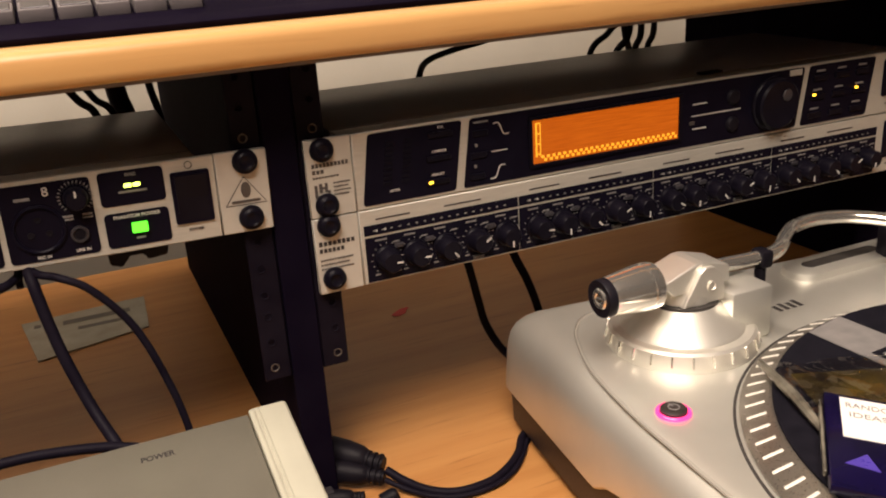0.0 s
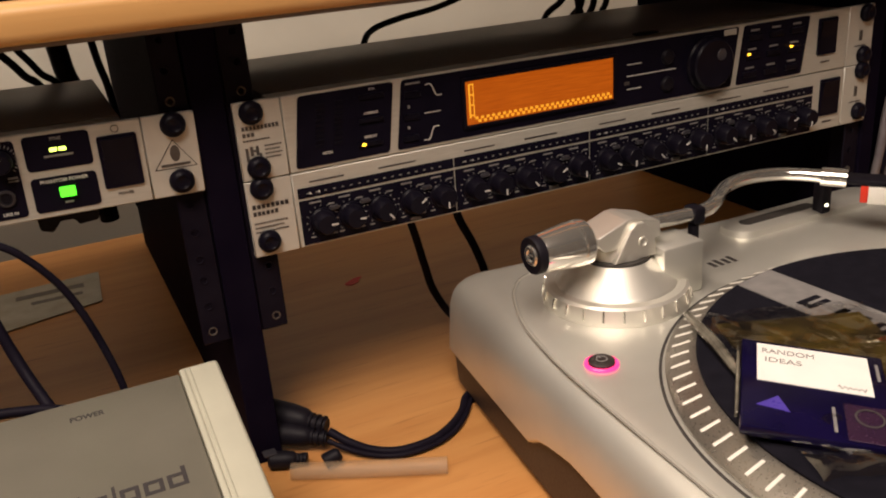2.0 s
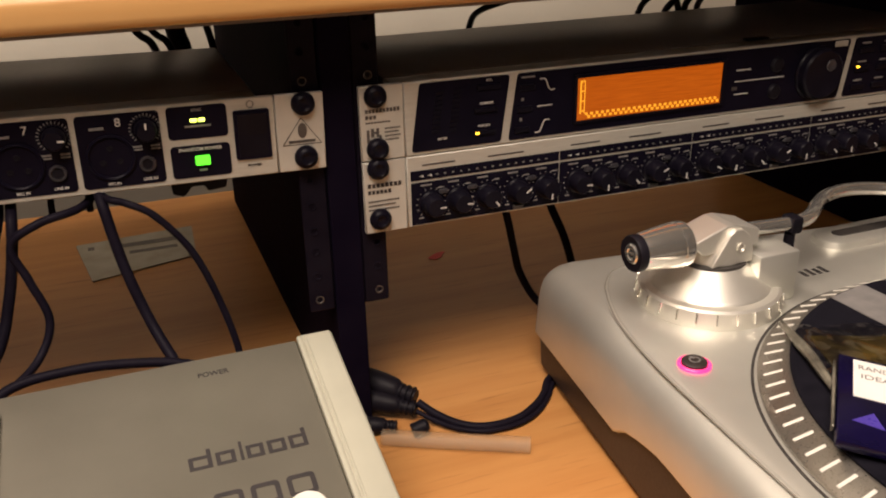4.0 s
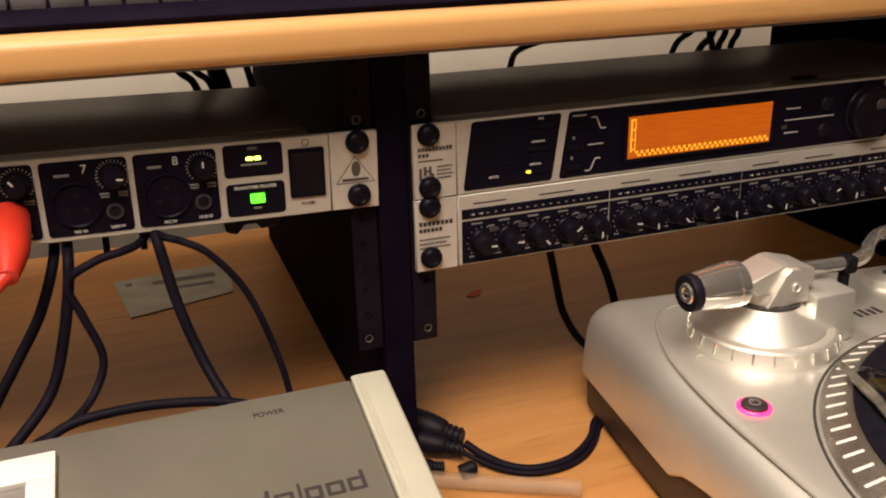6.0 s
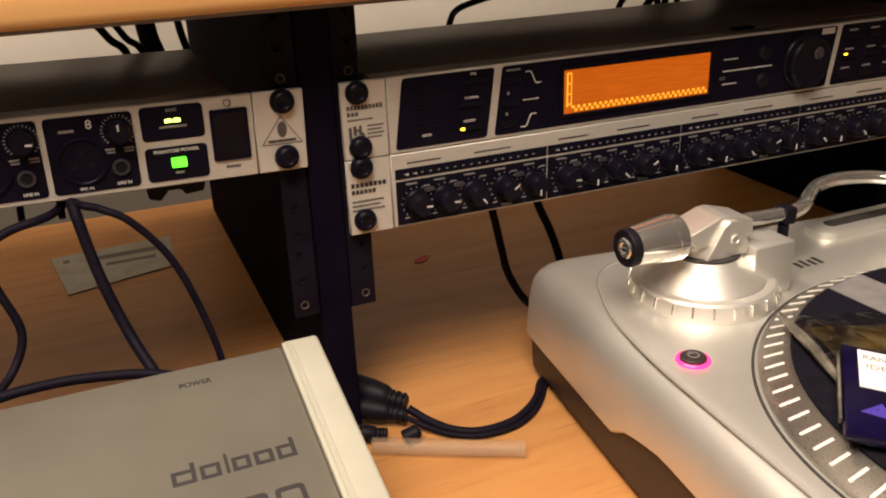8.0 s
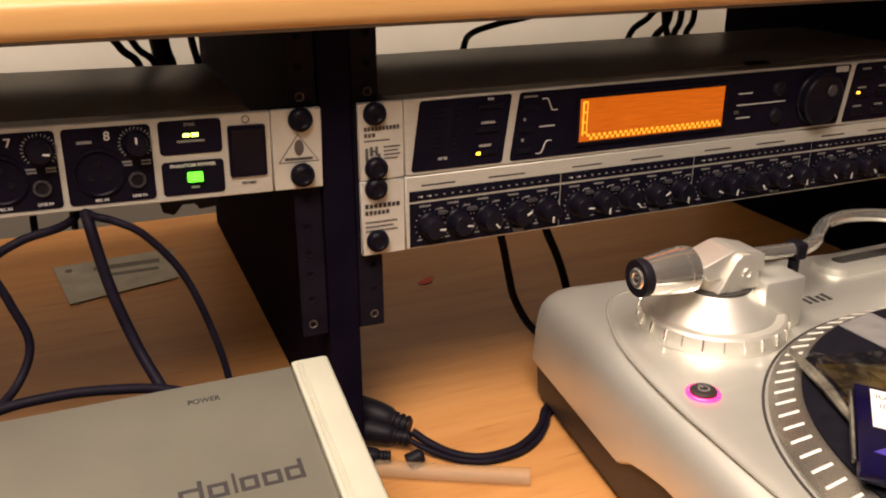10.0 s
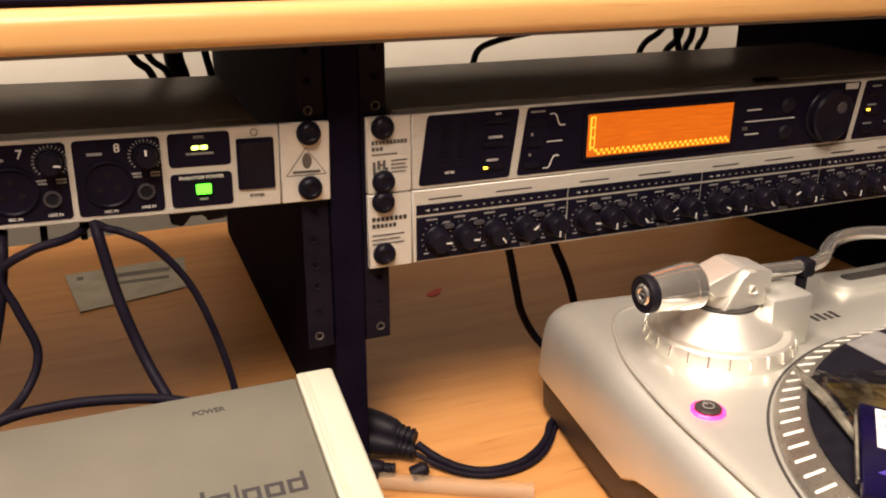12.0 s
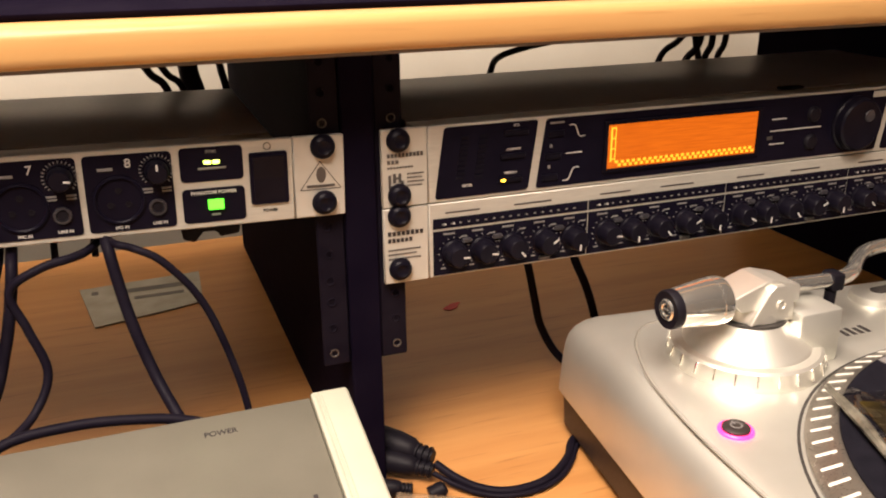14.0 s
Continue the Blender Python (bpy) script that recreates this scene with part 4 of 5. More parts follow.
    # anti-skate step beside the pivot
    step = bmesh.new()
    box(step, 0.2150, 0.2450, -0.0920, -0.0640, TOP, TOP + 0.0330, 0.0022)
    shade(part("lift_block", step, SILVER, deck, "silver arm lift block"))
    # counterweight
    cw = Matrix.Translation((0.1700, -0.0755, 0.1286)) @ Matrix.Rotation(radians(-90), 4, "Y") @ Matrix.Rotation(radians(2), 4, "X")
    weight = shade(part("counterweight", lathe(bmesh.new(), [(0.0060, -0.0030), (0.0110, -0.0024), (0.0134, 0.0), (0.0139, 0.0022), (0.0138, 0.0060), (0.0133, 0.0064), (0.0133, 0.0074), (0.0136, 0.0078), (0.0135, 0.0110),
                                                             (0.0108, 0.0310), (0.0104, 0.0318), (0.0080, 0.0320)], cw, 48), CHROME, deck, "polished counterweight"), 30)
    shade(part("dial_ring", lathe(bmesh.new(), [(0.0109, 0.0300), (0.0110, 0.0345), (0.0104, 0.0356), (0.0066, 0.0350)], cw, 40), RUBBER, weight, "black dial ring"), 30)
    shade(part("weight_screw", lathe(bmesh.new(), [(0.0062, 0.0340), (0.0062, 0.0352), (0.0054, 0.0361), (0.0034, 0.0361), (0.0028, 0.0354), (0.0002, 0.0354)], cw, 28), CHROME, weight, "chrome end screw"), 30)
    part("screw_slot", boxed(0.1339, 0.1348, -0.0788, -0.0748, 0.1282, 0.1290), GROOVE, weight)
    shade(part("arm_stub", tube(bmesh.new(), [(0.166, -0.0755, 0.1285), (0.186, -0.0735, 0.1275)], 0.0042, 16, 3), SATIN, deck))
    # curved arm tube
    arm_pts = [(0.2240, -0.0670, 0.1255), (0.2600, -0.0675, 0.1245), (0.2780, -0.0615, 0.1245), (0.2950, -0.0485, 0.1245), (0.3125, -0.0375, 0.1245), (0.3335, -0.0335, 0.1245), (0.3550, -0.0380, 0.1240),
               (0.3690, -0.0490, 0.1235), (0.3770, -0.0590, 0.1230)]
    shade(part("arm_tube", tube(bmesh.new(), arm_pts, 0.0045, 16, 8), CHROME, deck, "polished curved tonearm tube"))
    d = (Vector((0.3900, -0.0755, 0.1225)) - Vector((0.3770, -0.0590, 0.1230))).normalized()
    p0 = Vector((0.3760, -0.0577, 0.1230))
    shade(part("headshell_collar", tube(bmesh.new(), [p0, p0 + d * 0.016], 0.0064, 20, 3), CHROME, deck, "chrome headshell collar"), 30)
    hs = bmesh.new()
    box(hs, -0.0085, 0.0085, 0.0, 0.050, -0.0020, 0.0020, 0.0012)
    ha = Matrix.Translation(p0 + d * 0.017) @ Matrix.Rotation(math.atan2(-d.x, d.y), 4, "Z")
    bmesh.ops.transform(hs, matrix=ha, verts=hs.verts)
    shell = shade(part("headshell", hs, RUBBER, deck, "black headshell"))
    ct = box(bmesh.new(), -0.0080, 0.0080, 0.012, 0.034, -0.0150, -0.0022, 0.0015)
    bmesh.ops.transform(ct, matrix=ha, verts=ct.verts)
    cart = shade(part("cartridge", ct, WHITE_PLASTIC, shell, "white and red cartridge"))
    ct2 = box(bmesh.new(), -0.0084, 0.0084, 0.008, 0.013, -0.0140, -0.0022, 0.0010)
    bmesh.ops.transform(ct2, matrix=ha, verts=ct2.verts)
    shade(part("cartridge_band", ct2, RED_PLASTIC, cart, "red band"))
    # arm clip and rest
    shade(part("arm_clip", boxed(0.2535, 0.2625, -0.0735, -0.0615, 0.1185, 0.1298, 0.0022), RUBBER, deck, "black arm clip"))
    shade(part("clip_post", tube(bmesh.new(), [(0.2570, -0.0680, TOP), (0.2570, -0.0680, 0.118)], 0.0034, 14, 3), RUBBER, deck))
    rest = loft(bmesh.new(), [[(x, y, TOP) for x, y in dense(loop_xy(0.318, 0.462, -0.046, -0.016, 0.0145))],
                              [(x, y, TOP + 0.0044) for x, y in dense(loop_xy(0.319, 0.461, -0.045, -0.017, 0.0138))],
                              [(x, y, TOP + 0.0056) for x, y in dense(loop_xy(0.321, 0.459, -0.043, -0.019, 0.0118))]])
    rest = shade(part("arm_rest", rest, SILVER, deck, "raised silver arm rest plate"), 40)
    part("rest_slot", loft(bmesh.new(), [[(x, y, TOP + 0.0055) for x, y in dense(loop_xy(0.332, 0.400, -0.036, -0.026, 0.0048))], [(x, y, TOP + 0.0060) for x, y in dense(loop_xy(0.332, 0.400, -0.036, -0.026, 0.0048))]]), GROOVE, rest, "dark slot")
    shade(part("rest_hook", boxed(0.391, 0.400, -0.048, -0.038, TOP + 0.004, 0.1165, 0.002), RUBBER, rest, "black arm hook"))
    shade(part("target_lamp", lathe(bmesh.new(), [(0.0026, 0), (0.0026, 0.0014), (0.0017, 0.0024), (0.0002, 0.0027)], Matrix.Translation((0.3950, -0.0460, TOP + 0.0098)), 18), LED_WHITE, deck, "lit stylus lamp"))
    # maker's lettering as plain shapes
    mark = bmesh.new()
    for i in range(4):
        box(mark, 0.2740 + 0.0055 * i, 0.2770 + 0.0055 * i, -0.0700, -0.0620 + 0.0015 * (i % 2), TOP + 0.0001, TOP + 0.0003)
    part("body_mark", mark, GROOVE, deck, "plain dark shapes")


build_turntable()


# ---- disc and wrapper on the platter ----
def build_wrapper():
    wrap = thing("plastic_wrapper", (0.205, -0.205, TOP + 0.0125), "crinkled clear plastic disc wrapper lying on the slipmat", "wrapper")
    u, v = Vector((0.93, -0.37, 0)), Vector((-0.35, -0.94, 0))
    o = Vector((0.1935, -0.1370, TOP + 0.0130))
    bm = bmesh.new()
    n = 26
    grid = []
    for i in range(n + 1):
        row = []
        for j in range(n + 1):
            a, b = i / n, j / n
            p = o + u * (0.094 * a) + v * (0.146 * b)
            ridge = abs(noise.noise(p * 30)) * 0.0100 + abs(noise.noise(p * 75 + Vector((3, 1, 7)))) * 0.0050
            edge = min(a, 1 - a, b, 1 - b)
            lift = 0.6 * ridge * (0.4 + 0.6 * min(1, edge * 12)) + 0.0012
            row.append(bm.verts.new(p + Vector((0.0035 * noise.noise(p * 60), 0.0035 * noise.noise(p * 60 + Vector((9, 9, 9))), lift))))
        grid.append(row)
    for i in range(n):
        for j in range(n):
            a, b, c, d = grid[i][j], grid[i + 1][j], grid[i + 1][j + 1], grid[i][j + 1]
            bm.faces.new((a, b, c))
            bm.faces.new((a, c, d))
    shade(part("film", bm, FILM, wrap, "clear crinkled film"), 14)
    card = bmesh.new()
    pts = [o + u * a + v * b + Vector((0, 0, -0.0004)) for a, b in ((0.012, 0.010), (0.088, 0.012), (0.086, 0.120), (0.010, 0.118))]
    face = card.faces.new([card.verts.new(p) for p in pts])
    ext = bmesh.ops.extrude_face_region(card, geom=[face])
    for g in ext["geom"]:
        if isinstance(g, bmesh.types.BMVert):
            g.co.z += 0.0009
    part("printed_card", card, PRINT_CARD, wrap, "dark card with yellow print")
    fold = tube(bmesh.new(), [o + Vector((0, 0, 0.003)), o + v * 0.036 + Vector((0.001, 0, 0.0045)), o + v * 0.072 + Vector((0.001, 0, 0.003))], lambda t: 0.0016 + 0.0012 * math.sin(3.0 * t + 0.2), 8, 6)
    part("rolled_edge", fold, FILM_EDGE, wrap, "rolled film edge")


def build_disc():
    top = TOP + 0.0205
    disc = thing("recordable_disc_cartridge", (0.183, -0.234, top - 0.003), "dark blue plastic disc cartridge with a white handwritten label", "disc cartridge")
    u, v = Vector((0.706, -0.708, 0)), Vector((-0.708, -0.706, 0))
    m = Matrix.Translation((0.1832, -0.2320, top)) @ Matrix((u, -v, (0, 0, 1))).transposed().to_4x4() @ Matrix.Rotation(radians(1.5), 4, "Z") @ Matrix.Rotation(radians(4.8), 4, "Y") @ Matrix.Rotation(radians(3.5), 4, "X") @ Matrix.Diagonal((0.90, 0.975, 1, 1))

    def placed(bm):
        bmesh.ops.transform(bm, matrix=m, verts=bm.verts)
        return bm

    shade(part("shell", placed(boxed(-0.034, 0.034, -0.036, 0.036, -0.0050, 0.0, 0.0012)), DISC_BLUE, disc, "translucent dark blue shell"))
    label = part("paper_label", placed(boxed(-0.0265, 0.0265, 0.0005, 0.0325, 0.0001, 0.0004)), PAPER, disc, "white label with handwriting")
    lettering("handwriting", "RANDOM", 0.0056, m @ Matrix.Translation((-0.0115, 0.0262, 0.0005)), PEN_INK, label, 0.0250, "handwritten word", 0.0)
    lettering("handwriting", "IDEAS", 0.0056, m @ Matrix.Translation((-0.0140, 0.0185, 0.0005)), PEN_INK, label, 0.0175, "handwritten word", 0.0)
    for k, (y, xs, w) in enumerate(((0.0045, 0.0170, 0.0130),)):
        ink = bmesh.new()
        steps = 14
        pts = [(xs - w / 2 + w * i / steps, y + 0.0016 * math.sin(2.3 * i + k) * (1 if i % 3 else 0.4), 0.0005) for i in range(steps + 1)]
        tube(ink, pts, 0.00022, 5, 3)
        part("pen_stroke", placed(ink), PEN_INK, label)
    part("shutter", placed(boxed(0.012, 0.0345, -0.034, -0.008, -0.0002, 0.0005, 0.0002, 1)), DISC_WINDOW, disc, "violet metal shutter")
    tri = bmesh.new()
    for a in ((-0.0170, -0.0100), (-0.0270, -0.0190), (-0.0120, -0.0210)):
        tri.verts.new((a[0], a[1], 0.0003))
    top_face = tri.faces.new(tri.verts)
    ext = bmesh.ops.extrude_face_region(tri, geom=[top_face])
    for g in ext["geom"]:
        if isinstance(g, bmesh.types.BMVert):
            g.co.z -= 0.0006
    part("arrow_mark", placed(tri), ARROW, disc, "violet arrow shape")
    part("emblem", placed(lathe(bmesh.new(), [(0.0055, 0), (0.0065, 0), (0.0065, 0.0003), (0.0055, 0.0003)], Matrix.Translation((0.0225, -0.017, 0.0005)), 24, False)), LIP, disc)
    part("edge_strip", placed(boxed(-0.0362, -0.0347, -0.026, 0.030, -0.0040, -0.0006, 0.0005, 1)), FILM_EDGE, disc, "pale plastic edge strip")
    part("edge_print", placed(boxed(0.0295, 0.0310, 0.014, 0.028, 0.0001, 0.0003)), DIM_INK, disc)
    part("edge_print", placed(boxed(0.0065, 0.0080, -0.030, -0.012, 0.0001, 0.0003)), DIM_INK, disc)


build_wrapper()
build_disc()


# ---- tabletop instrument ----
SLOPE = math.atan(0.22)


def on_slope(x, y):
    """A frame on the sloping panel, its z axis square to the panel."""
    return Matrix.Translation((x, y, 0.11 + 0.22 * (y + 0.065))) @ Matrix.Rotation(SLOPE, 4, "X")


def build_instrument():
    box_ob = thing("tabletop_synthesizer", (-0.27, -0.22, 0.0), "taupe tabletop music instrument with cream end caps and sloping panel", "synthesizer")

    def wedge(x0, x1, lift, back, bottom):
        bm = bmesh.new()
        prof = [(-0.065 + back, 0.11 + lift), (-0.3900, 0.0385 + lift), (-0.3960, 0.030), (-0.3960, bottom), (-0.065 + back, bottom)]
        a = [bm.verts.new((x0, y, z)) for y, z in prof]
        b = [bm.verts.new((x1, y, z)) for y, z in prof]
        bm.faces.new(a[::-1])
        bm.faces.new(b)
        for i in range(5):
            bm.faces.new((a[i], a[(i + 1) % 5], b[(i + 1) % 5], b[i]))
        return bm

    def soft(bm, r):
        bmesh.ops.bevel(bm, geom=list(bm.edges), offset=r, segments=3, affect="EDGES", profile=0.5)
        return bm

    shade(part("case", soft(wedge(-0.5200, -0.0592, 0.0, -0.001, 0.006), 0.0012), TAUPE, box_ob, "taupe metallic case"))
    cap = shade(part("end_cap", soft(wedge(-0.0588, -0.0400, 0.0018, 0.0012, 0.003), 0.0022), CREAM, box_ob, "cream plastic end cap"))
    ridge = bmesh.new()
    box(ridge, -0.0592, -0.0562, -0.326, -0.002, -0.0005, 0.0030, 0.0009)
    box(ridge, -0.0552, -0.0538, -0.326, -0.002, -0.0005, 0.0026, 0.0006)
    bmesh.ops.transform(ridge, matrix=on_slope(0, -0.0645), verts=ridge.verts)
    shade(part("ridge", ridge, CREAM, cap, "raised cream ridge"))
    shade(part("end_cap", soft(wedge(-0.5395, -0.5205, 0.0018, 0.0012, 0.003), 0.0022), CREAM, box_ob, "cream plastic end cap"))
    for x, y in ((-0.08, -0.09), (-0.50, -0.09), (-0.08, -0.37), (-0.50, -0.37)):
        part("rubber_foot", lathe(bmesh.new(), [(0.008, 0.0), (0.009, 0.004), (0.009, 0.0065)], Matrix.Translation((x, y, 0)), 18), RUBBER, box_ob)
    lettering("caption", "POWER", 0.0044, on_slope(-0.1035, -0.0785) @ Matrix.Translation((0, 0, 0.0002)), DARK_INK, box_ob, 0.0150)
    # maker's name as plain shapes: six rounded letter-sized outlines
    glyphs = ((-0.1175, 0.0100, 0.0110), (-0.1065, 0.0085, 0.0076), (-0.0995, 0.0014, 0.0110), (-0.0935, 0.0078, 0.0076), (-0.0838, 0.0082, 0.0076), (-0.0740, 0.0082, 0.0110))
    for gx, w, hgt in glyphs:
        g = bmesh.new()
        s = 0.0019
        if w < 0.002:
            box(g, -w / 2, w / 2, 0, hgt, 0, 0.0002)
        else:
            low = hgt if hgt < 0.009 else 0.0076
            box(g, -w / 2, -w / 2 + s, 0, low, 0, 0.0002)
            box(g, w / 2 - s, w / 2, 0, hgt, 0, 0.0002)
            box(g, -w / 2 + s, w / 2 - s, 0, s * 0.9, 0, 0.0002)
            box(g, -w / 2 + s, w / 2 - s, low - s * 0.9, low, 0, 0.0002)
        bmesh.ops.transform(g, matrix=on_slope(gx, -0.1365) @ Matrix.Translation((0, 0, 0.0002)), verts=g.verts)
        part("name_mark", g, DARK_INK, box_ob, "plain dark letter-sized shape")
    for gx in (-0.0780, -0.0935, -0.1090):
        g = bmesh.new()
        w, hgt, s = 0.0125, 0.0120, 0.0022
        outer, inner_ = rounded(-w / 2, w / 2, -hgt, 0, 0.0022), rounded(-w / 2 + s, w / 2 - s, -hgt + s, -s, 0.0010)
        lo = [[g.verts.new((a, b, z)) for a, b in ring] for ring in (outer, inner_) for z in (0.0, 0.0002)]
        k = len(outer)
        for i in range(k):
            j = (i + 1) % k
            g.faces.new((lo[1][i], lo[1][j], lo[3][j], lo[3][i]))
            g.faces.new((lo[0][j], lo[0][i], lo[2][i], lo[2][j]))
            g.faces.new((lo[0][i], lo[0][j], lo[1][j], lo[1][i]))
            g.faces.new((lo[2][j], lo[2][i], lo[3][i], lo[3][j]))
        bmesh.ops.transform(g, matrix=on_slope(gx, -0.1515) @ Matrix.Translation((0, 0, 0.0002)), verts=g.verts)
        part("model_mark", g, DARK_INK, box_ob, "plain dark square outline")
    # display in a white frame
    fr = bmesh.new()
    for a in ((-0.30, -0.199, -0.016, 0.0), (-0.30, -0.199, -0.092, -0.076), (-0.30, -0.288, -0.076, -0.016), (-0.211, -0.199, -0.076, -0.016)):
        box(fr, a[0], a[1], a[2], a[3], -0.001, 0.0042, 0.0008)
    bmesh.ops.transform(fr, matrix=on_slope(0, -0.0785), verts=fr.verts)
    frame_ob = shade(part("display_frame", fr, WHITE_PLASTIC, box_ob, "raised white display frame"))
    sc = boxed(-0.289, -0.210, -0.077, -0.015, 0.0002, 0.0012)
    bmesh.ops.transform(sc, matrix=on_slope(0, -0.0785), verts=sc.verts)
    part("display_glass", sc, SCREEN_GREY, frame_ob, "grey display glass")
    cap_bm = lathe(bmesh.new(), [(0.0090, 0), (0.0088, 0.004), (0.0076, 0.0056), (0.0002, 0.0062)], on_slope(-0.0790, -0.1730), 32)
    shade(part("round_button", cap_bm, WHITE_PLASTIC, box_ob, "round white button"))


build_instrument()


# ---- black keyboard on the shelf ----
def build_controller():
    ctl = thing("pad_controller", (-0.2, 0.1, 0.2870), "black pad controller with square rimmed keys on the shelf", "controller")
    bm = bmesh.new()
    prof = [(-0.018, 0.2872), (-0.020, 0.2905), (0.004, 0.2925), (0.205, 0.3320), (0.205, 0.2872)]
    a = [bm.verts.new((-0.60, y, z)) for y, z in prof]
    b = [bm.verts.new((0.40, y, z)) for y, z in prof]
    bm.faces.new(a[::-1])
    bm.faces.new(b)
    for i in range(5):
        bm.faces.new((a[i], a[(i + 1) % 5], b[(i + 1) % 5], b[i]))
    bmesh.ops.bevel(bm, geom=list(bm.edges), offset=0.0012, segments=2, affect="EDGES", profile=0.5)
    shade(part("case", bm, BLACK_PANEL, ctl, "black case"))
    k = math.atan2(0.3320 - 0.2925, 0.201)
    for r in range(2):
        for c in range(22):
            x = -0.0460 - 0.0172 * c
            m = Matrix.Translation((x, 0.014, 0.2925 + 0.010 * math.tan(k))) @ Matrix.Rotation(k, 4, "X") @ Matrix.Translation((0, 0.009 + 0.0195 * r, 0))
            q = box(bmesh.new(), -0.0078, 0.0078, -0.0085, 0.0085, -0.001, 0.0062, 0.0012)
            bmesh.ops.transform(q, matrix=m, verts=q.verts)
            key = shade(part("key", q, KEY_EDGE, ctl, "square key with pale rim"))
            q = box(bmesh.new(), -0.0064, 0.0064, -0.0070, 0.0070, 0.0058, 0.0068, 0.0004, 1)
            bmesh.ops.transform(q, matrix=m, verts=q.verts)
            part("key_face", q, KEYCAP, key)


build_controller()


# ---- cables ----
def cable(points, radius, label, material=CABLE, group="loose cables in the bays"):
    ob = part("cable", tube(bmesh.new(), points, radius, 12, 10), material, None)
    shade(ob, 60)
    return tagged(ob, label, "cable", group)


def build_cables():
    zp = RACK + U
    # under the preamp
    cable([(-0.150, 0.075, zp - 0.004), (-0.1435, 0.020, zp + 0.001), (-0.1420, -0.004, 0.1765), (-0.1365, -0.012, 0.1430), (-0.1280, -0.022, 0.1130), (-0.1190, -0.040, 0.0950), (-0.112, -0.052, 0.0800), (-0.100, -0.050, 0.030), (-0.100, -0.045, 0.006)],
          0.0029, "thick black cable hanging from the preamp behind the synthesizer")
    cable([(-0.150, 0.060, zp - 0.006), (-0.1405, 0.000, 0.1790), (-0.1300, -0.008, 0.1765), (-0.1170, -0.010, 0.1680), (-0.1010, -0.010, 0.1450), (-0.0900, -0.012, 0.1130), (-0.0835, -0.018, 0.0800), (-0.0830, -0.028, 0.040), (-0.095, -0.040, 0.004)],
          0.0020, "thin black cable arching from the preamp")
    cable([(-0.1400, 0.040, zp - 0.003), (-0.1520, 0.000, 0.1755), (-0.1730, -0.010, 0.1730), (-0.1880, -0.010, 0.1630), (-0.1830, -0.012, 0.1440), (-0.1770, -0.016, 0.1220), (-0.1840, -0.024, 0.1060), (-0.1970, -0.038, 0.0990), (-0.2200, -0.044, 0.0900), (-0.26, -0.05, 0.050), (-0.28, -0.04, 0.006)],
          0.0022, "thin black cable looping behind the synthesizer")
    cable([(-0.30, -0.052, 0.082), (-0.225, -0.048, 0.0900), (-0.197, -0.042, 0.1010), (-0.172, -0.041, 0.1035), (-0.147, -0.041, 0.1020), (-0.118, -0.043, 0.0970), (-0.102, -0.048, 0.088), (-0.094, -0.050, 0.050), (-0.09, -0.04, 0.005)],
          0.0026, "black cable lying along the back of the synthesizer")
    cable([(-0.190, 0.050, zp - 0.004), (-0.1860, 0.004, 0.1760), (-0.1880, -0.006, 0.1600), (-0.1940, -0.012, 0.1350), (-0.2040, -0.022, 0.1100), (-0.2240, -0.040, 0.0930), (-0.26, -0.048, 0.060), (-0.28, -0.045, 0.006)],
          0.0029, "thick black cable hanging from the preamp")
    cable([(-0.200, 0.060, zp - 0.004), (-0.1930, 0.012, 0.1740), (-0.2030, -0.004, 0.1480), (-0.2180, -0.012, 0.1250), (-0.2350, -0.022, 0.100), (-0.262, -0.030, 0.05), (-0.27, -0.02, 0.004)],
          0.0028, "black cable hanging from the preamp")
    for x in (-0.1690, -0.1500):
        cable([(x, 0.100, zp + 0.004), (x, 0.050, zp - 0.002), (x + 0.001, 0.022, zp - 0.005), (x + 0.001, 0.016, zp - 0.012)], 0.0018, "short black lead under the preamp")
    # red microphone plug and its lead
    plug = thing("microphone_plug", (-0.2085, -0.02, 0.19), "red microphone plug with red lead in the preamp", "plug")
    bm = lathe(bmesh.new(), [(0.0080, -0.002), (0.0098, 0.000), (0.0102, 0.016), (0.0094, 0.026), (0.0070, 0.036), (0.0048, 0.044), (0.0002, 0.045)],
               Matrix.Translation((-0.2090, -0.001, 0.1985)) @ Matrix.Rotation(radians(112), 4, "X"), 28)
    shade(part("plug_body", bm, RED_PLASTIC, plug, "red plug body"), 35)
    shade(part("lead", tube(bmesh.new(), [(-0.2090, -0.040, 0.183), (-0.2190, -0.047, 0.176), (-0.2400, -0.053, 0.160), (-0.262, -0.056, 0.128), (-0.27, -0.057, 0.09), (-0.30, -0.052, 0.03), (-0.31, -0.045, 0.005)], 0.0036, 12, 8), RED_PLASTIC, plug, "red lead"), 60)
    # under the right bay
    cable([(0.120, 0.13, 0.1340), (0.1320, 0.105, 0.1150), (0.1385, 0.100, 0.0900), (0.1440, 0.098, 0.0620), (0.1490, 0.096, 0.0400), (0.1620, 0.092, 0.0160), (0.178, 0.080, 0.0045), (0.21, 0.06, 0.0036), (0.26, 0.03, 0.0036)],
          0.0030, "black cable hanging under the compressor")
    cable([(0.160, 0.13, 0.1340), (0.1710, 0.105, 0.1120), (0.1770, 0.100, 0.0900), (0.1860, 0.099, 0.0700), (0.1920, 0.098, 0.0530), (0.1970, 0.096, 0.0350), (0.206, 0.090, 0.014), (0.225, 0.080, 0.004), (0.27, 0.05, 0.0036)],
          0.0032, "black cable hanging under the compressor")
